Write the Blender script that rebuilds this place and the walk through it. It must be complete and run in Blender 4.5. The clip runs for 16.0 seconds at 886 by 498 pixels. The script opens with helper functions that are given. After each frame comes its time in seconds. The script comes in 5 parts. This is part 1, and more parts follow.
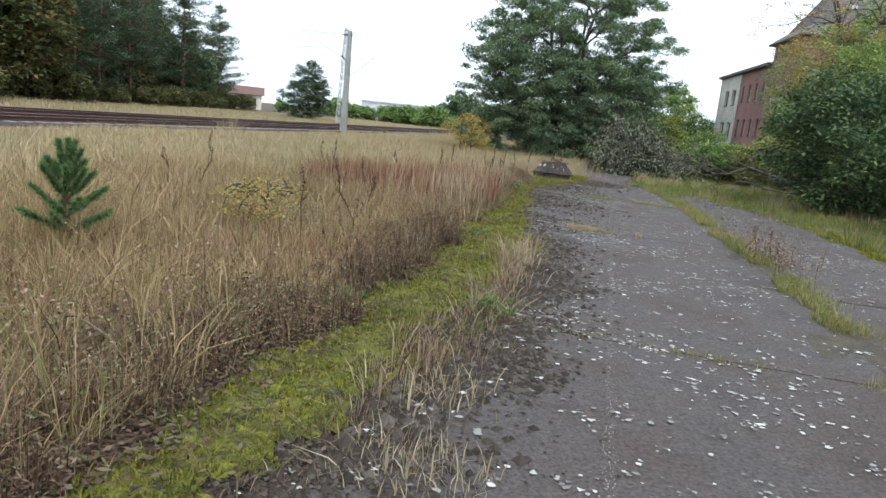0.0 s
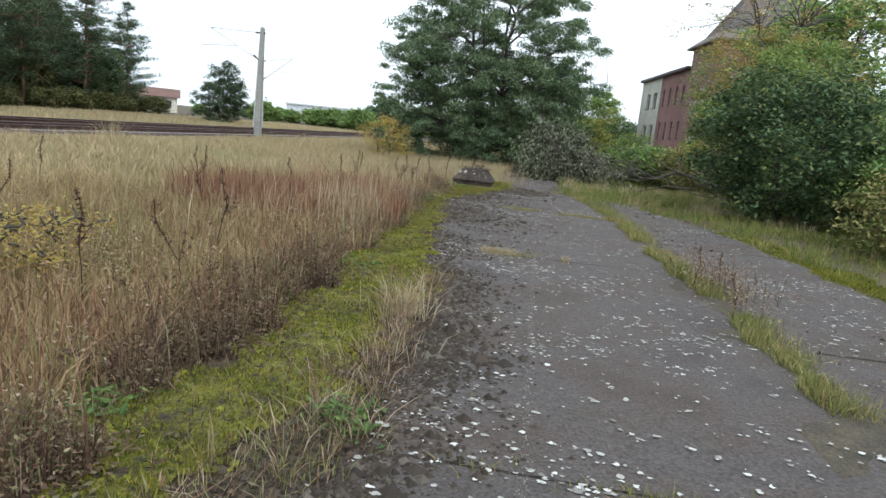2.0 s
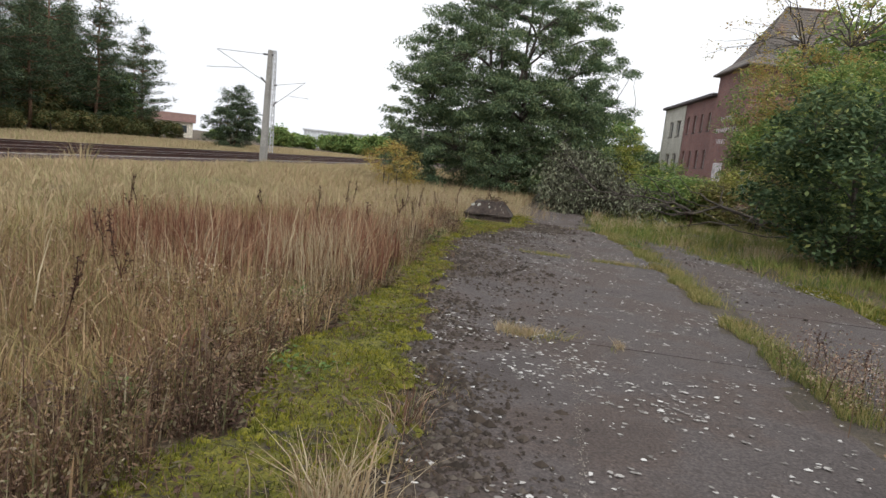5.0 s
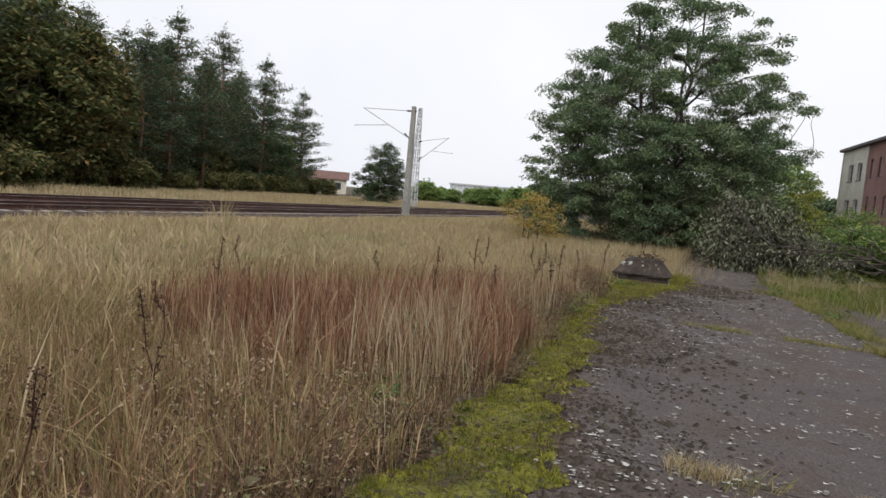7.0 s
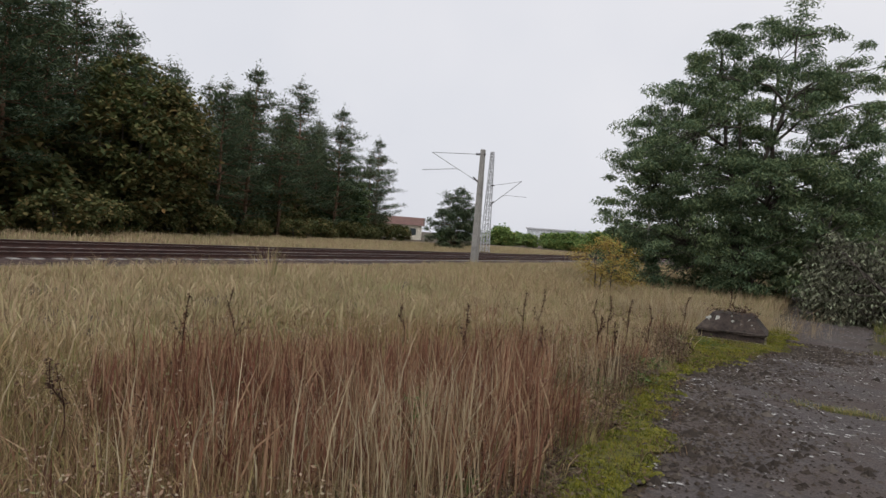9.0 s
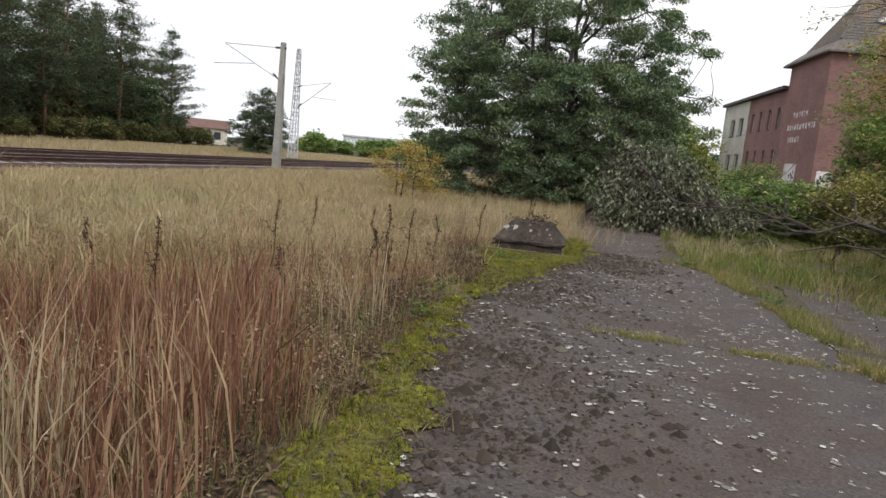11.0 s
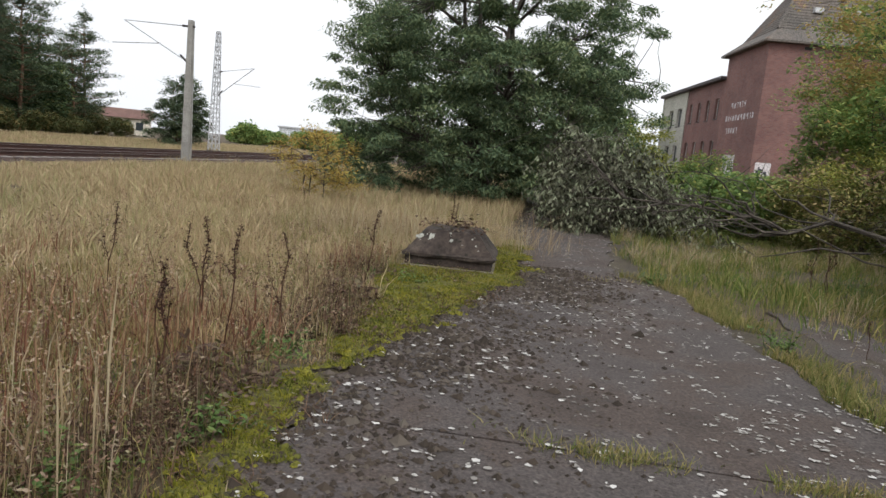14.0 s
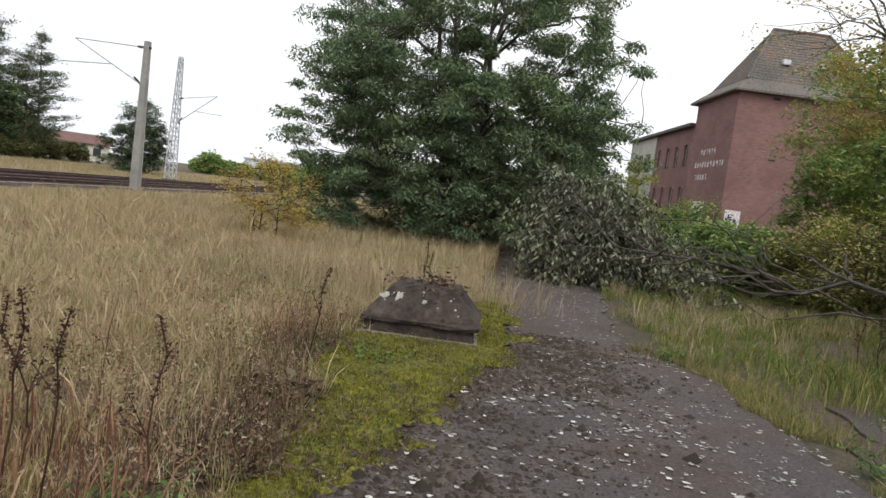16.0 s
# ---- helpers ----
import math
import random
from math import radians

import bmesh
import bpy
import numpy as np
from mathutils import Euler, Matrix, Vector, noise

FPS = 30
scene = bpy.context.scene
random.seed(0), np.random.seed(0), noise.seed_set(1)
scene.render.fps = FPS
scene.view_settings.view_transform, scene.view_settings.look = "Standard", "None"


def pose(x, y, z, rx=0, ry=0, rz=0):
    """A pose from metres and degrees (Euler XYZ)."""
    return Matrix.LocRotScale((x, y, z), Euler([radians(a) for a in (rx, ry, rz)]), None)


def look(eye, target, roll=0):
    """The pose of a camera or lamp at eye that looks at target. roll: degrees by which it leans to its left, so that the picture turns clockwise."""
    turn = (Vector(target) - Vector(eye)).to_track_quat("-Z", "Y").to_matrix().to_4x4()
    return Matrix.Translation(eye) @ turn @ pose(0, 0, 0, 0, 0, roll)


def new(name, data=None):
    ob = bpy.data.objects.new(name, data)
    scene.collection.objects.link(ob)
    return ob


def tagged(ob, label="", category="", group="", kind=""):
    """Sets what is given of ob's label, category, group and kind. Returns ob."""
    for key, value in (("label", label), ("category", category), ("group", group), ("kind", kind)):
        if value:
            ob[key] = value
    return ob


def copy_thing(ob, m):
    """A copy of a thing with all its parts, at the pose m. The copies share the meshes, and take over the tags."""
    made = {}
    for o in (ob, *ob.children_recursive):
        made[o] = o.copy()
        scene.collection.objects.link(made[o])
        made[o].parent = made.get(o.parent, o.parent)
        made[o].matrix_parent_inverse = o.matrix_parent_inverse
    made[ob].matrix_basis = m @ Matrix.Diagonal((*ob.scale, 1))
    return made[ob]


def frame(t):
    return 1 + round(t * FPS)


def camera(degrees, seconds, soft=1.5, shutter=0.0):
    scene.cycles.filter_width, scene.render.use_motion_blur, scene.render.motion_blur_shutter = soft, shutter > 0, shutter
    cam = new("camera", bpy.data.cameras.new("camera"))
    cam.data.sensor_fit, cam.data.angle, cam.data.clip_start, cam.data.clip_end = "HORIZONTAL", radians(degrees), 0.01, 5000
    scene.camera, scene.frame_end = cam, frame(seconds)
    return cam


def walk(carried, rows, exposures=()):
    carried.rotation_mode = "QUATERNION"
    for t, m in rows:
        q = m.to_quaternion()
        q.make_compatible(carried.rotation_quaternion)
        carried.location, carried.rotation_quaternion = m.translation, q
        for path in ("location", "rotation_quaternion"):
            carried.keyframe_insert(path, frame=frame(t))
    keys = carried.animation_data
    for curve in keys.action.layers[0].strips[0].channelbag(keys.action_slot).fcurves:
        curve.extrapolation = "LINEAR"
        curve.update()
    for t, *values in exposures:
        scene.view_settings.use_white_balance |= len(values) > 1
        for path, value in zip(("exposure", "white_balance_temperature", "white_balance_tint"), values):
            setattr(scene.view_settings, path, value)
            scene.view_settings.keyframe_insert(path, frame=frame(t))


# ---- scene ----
cam = camera(67.5, 16.0)
METRES, EYE, TILT, LEAN, TURN = 15.3, 1.5, 0.0, 0.0, 13.1
ROWS = [
    (0.0, 0.0, 0.0, 0.0, 1.14, -10.95, -5.88),
    (0.5, 0.0112, 0.033, 0.0023, -4.92, -12.36, -6.5),
    (1.0, 0.0196, 0.061, 0.0042, 0.28, -12.41, -5.95),
    (1.5, 0.027, 0.0932, 0.0023, 2.98, -12.78, -5.26),
    (2.0, 0.0354, 0.1277, 0.0032, -4.85, -10.07, -5.75),
    (2.5, 0.0414, 0.1548, 0.0034, 0.93, -10.07, -6.1),
    (3.0, 0.0482, 0.1894, 0.0029, -1.39, -8.79, -6.82),
    (3.5, 0.0546, 0.2204, 0.0026, -2.9, -9.82, -4.85),
    (6.0, 0.068, 0.364, 0.0053, -3.58, -6.93, -6.96),
    (6.5, 0.0726, 0.3938, 0.006, -1.35, -9.62, -5.32),
    (7.0, 0.0705, 0.4179, 0.0061, 9.13, -4.72, -5.06),
    (7.5, 0.0713, 0.4439, 0.0106, 14.39, -0.44, -3.59),
    (8.0, 0.0764, 0.4674, 0.0125, 27.93, 1.99, -0.81),
    (8.5, 0.0807, 0.4953, 0.0085, 25.94, 1.25, -2.7),
    (9.0, 0.0853, 0.5278, 0.0088, 15.88, -1.4, -4.59),
    (9.5, 0.0941, 0.5658, 0.0053, 8.18, -6.22, -4.74),
    (10.0, 0.0967, 0.6016, 0.0002, 3.64, -8.44, -6.79),
    (12.5, 0.1309, 0.7559, 0.0044, -2.98, -6.67, -4.17),
    (13.0, 0.1355, 0.7904, 0.0032, -3.06, -6.24, -5.89),
    (13.5, 0.1483, 0.8211, -0.0001, -6.59, -6.81, -3.38),
    (14.0, 0.1533, 0.8478, 0.0017, -4.67, -8.09, -5.41),
    (14.5, 0.157, 0.8795, 0.0025, -7.31, -7.02, -6.21),
    (15.0, 0.1618, 0.9137, 0.0023, -9.81, -7.99, -2.62),
    (15.5, 0.163, 0.9394, 0.0012, -7.9, -6.27, -5.3),
    (16.0, 0.1585, 0.9712, 0.0024, -7.54, -4.59, -7.27),
]
walk(cam, [(t, pose(0, 0, EYE, TILT, LEAN, TURN) @ pose(METRES * x, METRES * y, METRES * z, 90 + pitch, roll, yaw)) for t, x, y, z, yaw, pitch, roll in ROWS],
     [(0, 0.90, 5800, 4), (0.5, 0.70, 5750, 4), (1.0, 1.12, 5800, 4), (1.5, 1.12, 5900, 4), (2.0, 0.8, 5900, 3), (2.5, 0.58, 6000, 4), (3.5, 0.54, 6400, 9), (6.0, 0.36, 6500, 11), (6.6, 0.27, 6500, 11), (7.0, 0.3, 6500, 11), (7.5, 0.12, 6500, 12), (8.0, -0.02, 6450, 12), (9.0, -0.02, 6450, 13), (9.3, 0.4, 6600, 13), (9.5, 0.6, 6650, 14), (10.0, 0.62, 6700, 14), (10.2, 0.6, 6650, 13), (12.5, 0.45, 6500, 10), (16.0, 0.5, 6500, 10)])

# ---- world and light: overcast autumn sky ----
world = bpy.data.worlds.new("overcast")
scene.world = world
world.use_nodes = True
wn, wl = world.node_tree.nodes, world.node_tree.links
wn.clear()
sky = wn.new("ShaderNodeTexSky")
sky.sky_type = "NISHITA"
sky.sun_disc = False
sky.sun_elevation, sky.sun_rotation = radians(48), radians(150)
sky.dust_density, sky.air_density = 3.0, 1.5
hsv = wn.new("ShaderNodeHueSaturation")
hsv.inputs["Saturation"].default_value = 0.25
hsv.inputs["Value"].default_value = 0.06
wl.new(sky.outputs[0], hsv.inputs["Color"])
# cloud deck: pale grey with soft darker patches
wco = wn.new("ShaderNodeTexCoord")
wno = wn.new("ShaderNodeTexNoise")
wno.inputs["Scale"].default_value = 1.6
wno.inputs["Detail"].default_value = 4
wl.new(wco.outputs["Generated"], wno.inputs["Vector"])
wra = wn.new("ShaderNodeValToRGB")
wra.color_ramp.elements[0].position, wra.color_ramp.elements[0].color = 0.3, (0.80, 0.84, 0.90, 1)
wra.color_ramp.elements[1].position, wra.color_ramp.elements[1].color = 0.7, (0.97, 0.98, 1.0, 1)
wl.new(wno.outputs["Fac"], wra.inputs["Fac"])
wmx = wn.new("ShaderNodeMix")
wmx.data_type = "RGBA"
wmx.inputs["Factor"].default_value = 0.85
wl.new(hsv.outputs[0], wmx.inputs["A"])
wl.new(wra.outputs[0], wmx.inputs["B"])
wbg = wn.new("ShaderNodeBackground")
wbg.inputs["Strength"].default_value = 0.95
wl.new(wmx.outputs["Result"], wbg.inputs["Color"])
wou = wn.new("ShaderNodeOutputWorld")
wl.new(wbg.outputs[0], wou.inputs[0])
sun = new("sun", bpy.data.lights.new("sun", "SUN"))
sun.data.energy, sun.data.angle, sun.data.color = 1.0, radians(25), (1.0, 0.97, 0.93)
sun.matrix_world = look((20, -30, 50), (0, 15, 0))

# ---- materials ----


def nodes_of(name):
    m = bpy.data.materials.new(name)
    m.use_nodes = True
    nt = m.node_tree
    return m, nt.nodes, nt.links, nt.nodes["Principled BSDF"]


def ramp_of(nd, stops):
    r = nd.new("ShaderNodeValToRGB")
    e = r.color_ramp.elements
    while len(e) < len(stops):
        e.new(0.5)
    for el, (p, c) in zip(e, stops):
        el.position, el.color = p, (*c, 1)
    return r


def noise_of(nd, lk, co, scale, detail=6, rough=0.6):
    n = nd.new("ShaderNodeTexNoise")
    n.inputs["Scale"].default_value = scale
    n.inputs["Detail"].default_value = detail
    n.inputs["Roughness"].default_value = rough
    lk.new(co.outputs["Object"], n.inputs["Vector"])
    return n


def mixed(nd, lk, a, b, fac, mode="MIX"):
    x = nd.new("ShaderNodeMix")
    x.data_type, x.blend_type = "RGBA", mode
    if isinstance(fac, float):
        x.inputs["Factor"].default_value = fac
    else:
        lk.new(fac, x.inputs["Factor"])
    for k, v in (("A", a), ("B", b)):
        if isinstance(v, tuple):
            x.inputs[k].default_value = (*v, 1)
        else:
            lk.new(v, x.inputs[k])
    return x.outputs["Result"]


def surface(name, stops, coarse, fine, roughness=0.85, bump=0.3, metal=0.0, stain=None, dist=0.01):
    """Noise-mottled surface: a coarse colour ramp, fine grain on top, relief from the grain."""
    m, nd, lk, bs = nodes_of(name)
    co = nd.new("ShaderNodeTexCoord")
    a, b = noise_of(nd, lk, co, coarse), noise_of(nd, lk, co, fine, 8)
    r = ramp_of(nd, stops)
    lk.new(a.outputs["Fac"], r.inputs["Fac"])
    g = ramp_of(nd, [(0.32, (0.45, 0.45, 0.45)), (0.5, (0.95, 0.95, 0.95)), (0.68, (1.5, 1.5, 1.5))])
    lk.new(b.outputs["Fac"], g.inputs["Fac"])
    col = mixed(nd, lk, r.outputs[0], g.outputs[0], 1.0, "MULTIPLY")
    if stain:
        s = noise_of(nd, lk, co, stain[1], 5)
        sr = ramp_of(nd, [(stain[2], (0, 0, 0)), (stain[2] + 0.08, (1, 1, 1))])
        lk.new(s.outputs["Fac"], sr.inputs["Fac"])
        col = mixed(nd, lk, col, stain[0], sr.outputs[0])
    lk.new(col, bs.inputs["Base Color"])
    bs.inputs["Roughness"].default_value, bs.inputs["Metallic"].default_value = roughness, metal
    bp = nd.new("ShaderNodeBump")
    bp.inputs["Strength"].default_value, bp.inputs["Distance"].default_value = bump, dist
    lk.new(b.outputs["Fac"], bp.inputs["Height"])
    lk.new(bp.outputs[0], bs.inputs["Normal"])
    return m


def foliage(name, stops, patch=0.35, patch_cols=None, trans=0.16, roughness=0.8):
    """Leaf or blade: colour by island, tinted in drifts over metres, with light through it."""
    m, nd, lk, bs = nodes_of(name)
    ge = nd.new("ShaderNodeNewGeometry")
    r = ramp_of(nd, stops)
    lk.new(ge.outputs["Random Per Island"], r.inputs["Fac"])
    col = r.outputs[0]
    co = nd.new("ShaderNodeTexCoord")
    n = noise_of(nd, lk, co, patch, 3)
    if patch_cols:
        pr = ramp_of(nd, patch_cols)
        lk.new(n.outputs["Fac"], pr.inputs["Fac"])
        col = mixed(nd, lk, col, pr.outputs[0], 1.0, "MULTIPLY")
    lk.new(col, bs.inputs["Base Color"])
    bs.inputs["Roughness"].default_value = roughness
    bs.inputs["Specular IOR Level"].default_value = 0.25
    tr = nd.new("ShaderNodeBsdfTranslucent")
    lk.new(col, tr.inputs["Color"])
    mx = nd.new("ShaderNodeMixShader")
    mx.inputs[0].default_value = trans
    lk.new(bs.outputs[0], mx.inputs[1])
    lk.new(tr.outputs[0], mx.inputs[2])
    lk.new(mx.outputs[0], nd["Material Output"].inputs[0])
    return m


# thatch colours are darkened to hold the shade between the grass blades
M_SOIL = surface("dry_thatch", [(0.3, (0.055, 0.037, 0.024)), (0.5, (0.11, 0.08, 0.048)), (0.7, (0.075, 0.065, 0.032))], 0.8, 14, 0.95, 0.8, dist=0.05)
M_ASPHALT = surface("old_asphalt", [(0.3, (0.068, 0.054, 0.049)), (0.46, (0.098, 0.081, 0.075)), (0.56, (0.092, 0.068, 0.057)), (0.72, (0.064, 0.047, 0.039))], 0.9, 55, 0.8, 1.0, stain=((0.062, 0.05, 0.044), 9, 0.60), dist=0.02)
M_DIRT = surface("joint_soil", [(0.3, (0.05, 0.04, 0.03)), (0.7, (0.10, 0.08, 0.05))], 5, 60, 0.95, 0.8)
M_MOSSBED = surface("moss_bed", [(0.34, (0.07, 0.055, 0.025)), (0.46, (0.135, 0.13, 0.019)), (0.65, (0.21, 0.195, 0.024))], 3.0, 45, 0.95, 1.0, stain=((0.045, 0.036, 0.026), 14, 0.55), dist=0.03)
M_CUSHION = surface("moss_cushion", [(0.34, (0.07, 0.07, 0.018)), (0.46, (0.15, 0.148, 0.019)), (0.65, (0.26, 0.24, 0.027))], 5.0, 60, 0.95, 1.0, dist=0.02)
M_CRUMB = foliage("asphalt_crumbs", [(0.0, (0.032, 0.025, 0.019)), (0.7, (0.066, 0.050, 0.038)), (1.0, (0.13, 0.11, 0.09))], trans=0.0)
M_LITTER = foliage("pale_fallen_leaves", [(0.0, (0.18, 0.165, 0.15)), (0.5, (0.36, 0.34, 0.31)), (1.0, (0.66, 0.64, 0.61))], trans=0.0)
M_FIELD = foliage("dry_field_grass", [(0.0, (0.12, 0.07, 0.044)), (0.28, (0.30, 0.215, 0.13)), (0.55, (0.53, 0.42, 0.265)), (0.78, (0.34, 0.30, 0.145)), (1.0, (0.17, 0.20, 0.07))], 0.30,
                  [(0.3, (0.80, 0.68, 0.60)), (0.48, (1.1, 1.0, 0.92)), (0.6, (0.85, 0.80, 0.70)), (0.75, (0.85, 0.95, 0.72))])
M_FIELDFAR = foliage("pale_field_grass", [(0.0, (0.28, 0.21, 0.14)), (0.3, (0.44, 0.355, 0.235)), (0.55, (0.56, 0.475, 0.325)), (0.78, (0.41, 0.385, 0.215)), (1.0, (0.28, 0.305, 0.15))], 0.16,
                     [(0.3, (0.88, 0.78, 0.68)), (0.48, (1.08, 1.0, 0.92)), (0.6, (0.92, 0.88, 0.78)), (0.75, (0.9, 1.0, 0.8))])
M_WEED = foliage("dried_forbs", [(0.0, (0.05, 0.03, 0.022)), (0.3, (0.17, 0.10, 0.07)), (0.55, (0.34, 0.24, 0.16)), (0.8, (0.46, 0.39, 0.29)), (1.0, (0.17, 0.21, 0.08))], 0.6,
                 [(0.3, (0.85, 0.75, 0.75)), (0.7, (1.1, 1.05, 1.0))])
M_RED = foliage("red_brown_weeds", [(0.0, (0.10, 0.045, 0.032)), (0.4, (0.21, 0.105, 0.068)), (0.7, (0.31, 0.19, 0.12)), (1.0, (0.46, 0.36, 0.23))], 0.8,
                [(0.3, (0.9, 0.75, 0.7)), (0.7, (1.1, 1.05, 1.0))])
M_STRAW = foliage("tall_straw", [(0.0, (0.30, 0.21, 0.12)), (0.5, (0.42, 0.33, 0.20)), (1.0, (0.52, 0.45, 0.31))])
M_GREEN = foliage("verge_grass", [(0.0, (0.11, 0.14, 0.04)), (0.35, (0.19, 0.20, 0.07)), (0.65, (0.32, 0.26, 0.12)), (1.0, (0.42, 0.33, 0.19))], 0.7,
                  [(0.3, (0.8, 0.95, 0.7)), (0.7, (1.1, 1.0, 0.9))])
M_MEADOW = foliage("meadow_grass", [(0.0, (0.08, 0.12, 0.03)), (0.45, (0.16, 0.20, 0.055)), (0.75, (0.28, 0.25, 0.10)), (1.0, (0.42, 0.33, 0.18))], 0.7,
                   [(0.3, (0.75, 0.95, 0.65)), (0.6, (1.05, 1.0, 0.85)), (0.75, (1.2, 1.0, 0.8))])
M_BROWNWEED = foliage("dark_brown_forbs", [(0.0, (0.035, 0.02, 0.015)), (0.4, (0.13, 0.08, 0.055)), (0.7, (0.25, 0.17, 0.115)), (0.9, (0.11, 0.13, 0.05)), (1.0, (0.40, 0.33, 0.24))], 0.9,
                      [(0.3, (0.8, 0.75, 0.75)), (0.7, (1.15, 1.1, 1.0))])
M_MOSS = foliage("moss_tips", [(0.0, (0.07, 0.075, 0.012)), (0.5, (0.17, 0.17, 0.02)), (1.0, (0.30, 0.275, 0.035))], 4.0,
                 [(0.32, (0.45, 0.55, 0.6)), (0.5, (0.95, 0.98, 0.9)), (0.7, (1.2, 1.1, 1.0))])
M_HERB = foliage("green_herb", [(0.0, (0.06, 0.11, 0.03)), (0.7, (0.13, 0.20, 0.06)), (1.0, (0.22, 0.26, 0.08))])
M_ROSETTE = foliage("withered_low_leaves", [(0.0, (0.055, 0.032, 0.024)), (0.5, (0.13, 0.08, 0.055)), (0.8, (0.20, 0.15, 0.10)), (1.0, (0.11, 0.12, 0.05))])
M_DOCK = foliage("dead_dock", [(0.0, (0.03, 0.015, 0.011)), (1.0, (0.09, 0.042, 0.027))], trans=0.05)
M_ROBINIA = foliage("robinia_leaf", [(0.0, (0.085, 0.125, 0.075)), (0.6, (0.17, 0.225, 0.12)), (1.0, (0.29, 0.33, 0.17))], 0.3,
                    [(0.3, (0.8, 0.9, 0.95)), (0.7, (1.1, 1.1, 1.0))], 0.35)
M_SHRUB = foliage("shrub_leaf", [(0.0, (0.12, 0.20, 0.07)), (0.6, (0.26, 0.36, 0.125)), (0.9, (0.42, 0.47, 0.17)), (1.0, (0.54, 0.48, 0.17))], 0.35,
                  [(0.3, (0.75, 0.85, 0.8)), (0.7, (1.15, 1.1, 1.0))], 0.4)
M_DARKSHRUB = foliage("dark_shrub_leaf", [(0.0, (0.05, 0.085, 0.045)), (0.6, (0.105, 0.155, 0.075)), (0.92, (0.19, 0.24, 0.10)), (1.0, (0.30, 0.30, 0.10))], 0.5,
                      [(0.3, (0.75, 0.85, 0.9)), (0.7, (1.15, 1.1, 0.95))], 0.3)
M_LIME = foliage("yellow_green_leaf", [(0.0, (0.22, 0.25, 0.06)), (0.5, (0.36, 0.38, 0.09)), (1.0, (0.48, 0.45, 0.12))], trans=0.4)
M_AUTUMN = foliage("autumn_leaf", [(0.0, (0.30, 0.31, 0.10)), (0.5, (0.44, 0.36, 0.12)), (1.0, (0.48, 0.29, 0.12))], trans=0.4)
M_YELLOW = foliage("yellow_leaf", [(0.0, (0.30, 0.20, 0.07)), (0.5, (0.50, 0.35, 0.10)), (1.0, (0.45, 0.42, 0.12))], trans=0.4)
M_WITHER = foliage("withered_leaf", [(0.0, (0.05, 0.042, 0.032)), (0.4, (0.12, 0.125, 0.085)), (0.72, (0.23, 0.235, 0.155)), (1.0, (0.34, 0.39, 0.25))], trans=0.15)
M_PINE = foliage("pine_needles", [(0.0, (0.055, 0.085, 0.055)), (0.7, (0.11, 0.155, 0.09)), (1.0, (0.18, 0.21, 0.11))], 0.2,
                 [(0.3, (0.8, 0.85, 0.8)), (0.7, (1.15, 1.1, 1.0))], 0.2)
M_OAK = foliage("oak_leaf", [(0.0, (0.065, 0.085, 0.038)), (0.6, (0.135, 0.145, 0.06)), (1.0, (0.24, 0.17, 0.075))], 0.15,
                [(0.3, (0.8, 0.95, 0.8)), (0.6, (1.1, 1.0, 0.9)), (0.75, (1.5, 0.9, 0.7))], 0.25)
M_SAPLING = foliage("young_pine_needles", [(0.0, (0.07, 0.12, 0.045)), (1.0, (0.19, 0.27, 0.10))], trans=0.2)
M_BARK = surface("bark", [(0.3, (0.05, 0.042, 0.035)), (0.7, (0.13, 0.11, 0.09))], 3, 25, 0.95, 0.8, dist=0.03)
M_PINEBARK = surface("pine_bark", [(0.3, (0.12, 0.07, 0.045)), (0.7, (0.26, 0.15, 0.09))], 2, 20, 0.95, 0.8, dist=0.03)
M_CONCRETE = surface("mast_concrete", [(0.3, (0.27, 0.26, 0.24)), (0.7, (0.40, 0.39, 0.36))], 1.5, 40, 0.9, 0.3)
M_CAP = surface("weathered_concrete_cap", [(0.3, (0.03, 0.022, 0.018)), (0.55, (0.062, 0.046, 0.038)), (0.75, (0.095, 0.074, 0.06))], 3, 14, 0.95, 0.6, stain=((0.02, 0.018, 0.013), 7, 0.56), dist=0.02)
M_PLINTH = surface("pale_plinth", [(0.3, (0.22, 0.19, 0.16)), (0.7, (0.34, 0.30, 0.26))], 5, 60, 0.95, 0.5)
M_LICHEN = surface("lichen", [(0.3, (0.30, 0.30, 0.26)), (0.7, (0.48, 0.48, 0.43))], 20, 120, 0.95, 0.5)
M_GALV = surface("galvanised_steel", [(0.3, (0.50, 0.51, 0.53)), (0.7, (0.66, 0.67, 0.68))], 2, 30, 0.55, 0.1, 0.3)
M_INSUL = surface("dark_insulator", [(0.3, (0.04, 0.035, 0.035)), (0.7, (0.08, 0.07, 0.07))], 5, 40, 0.4, 0.1)
M_RUST = surface("rusty_rail", [(0.3, (0.04, 0.018, 0.014)), (0.7, (0.085, 0.038, 0.028))], 3, 40, 0.8, 0.4)
M_RAILTOP = surface("dull_railhead", [(0.3, (0.28, 0.25, 0.24)), (0.7, (0.40, 0.37, 0.35))], 1, 30, 0.5, 0.1, 0.4)
M_SLEEPER = surface("pale_sleeper", [(0.3, (0.33, 0.31, 0.29)), (0.7, (0.48, 0.46, 0.43))], 2, 30, 0.9, 0.3)
M_BALLAST = surface("ballast", [(0.3, (0.045, 0.028, 0.023)), (0.7, (0.11, 0.072, 0.06))], 3, 16, 0.95, 1.0, dist=0.06)
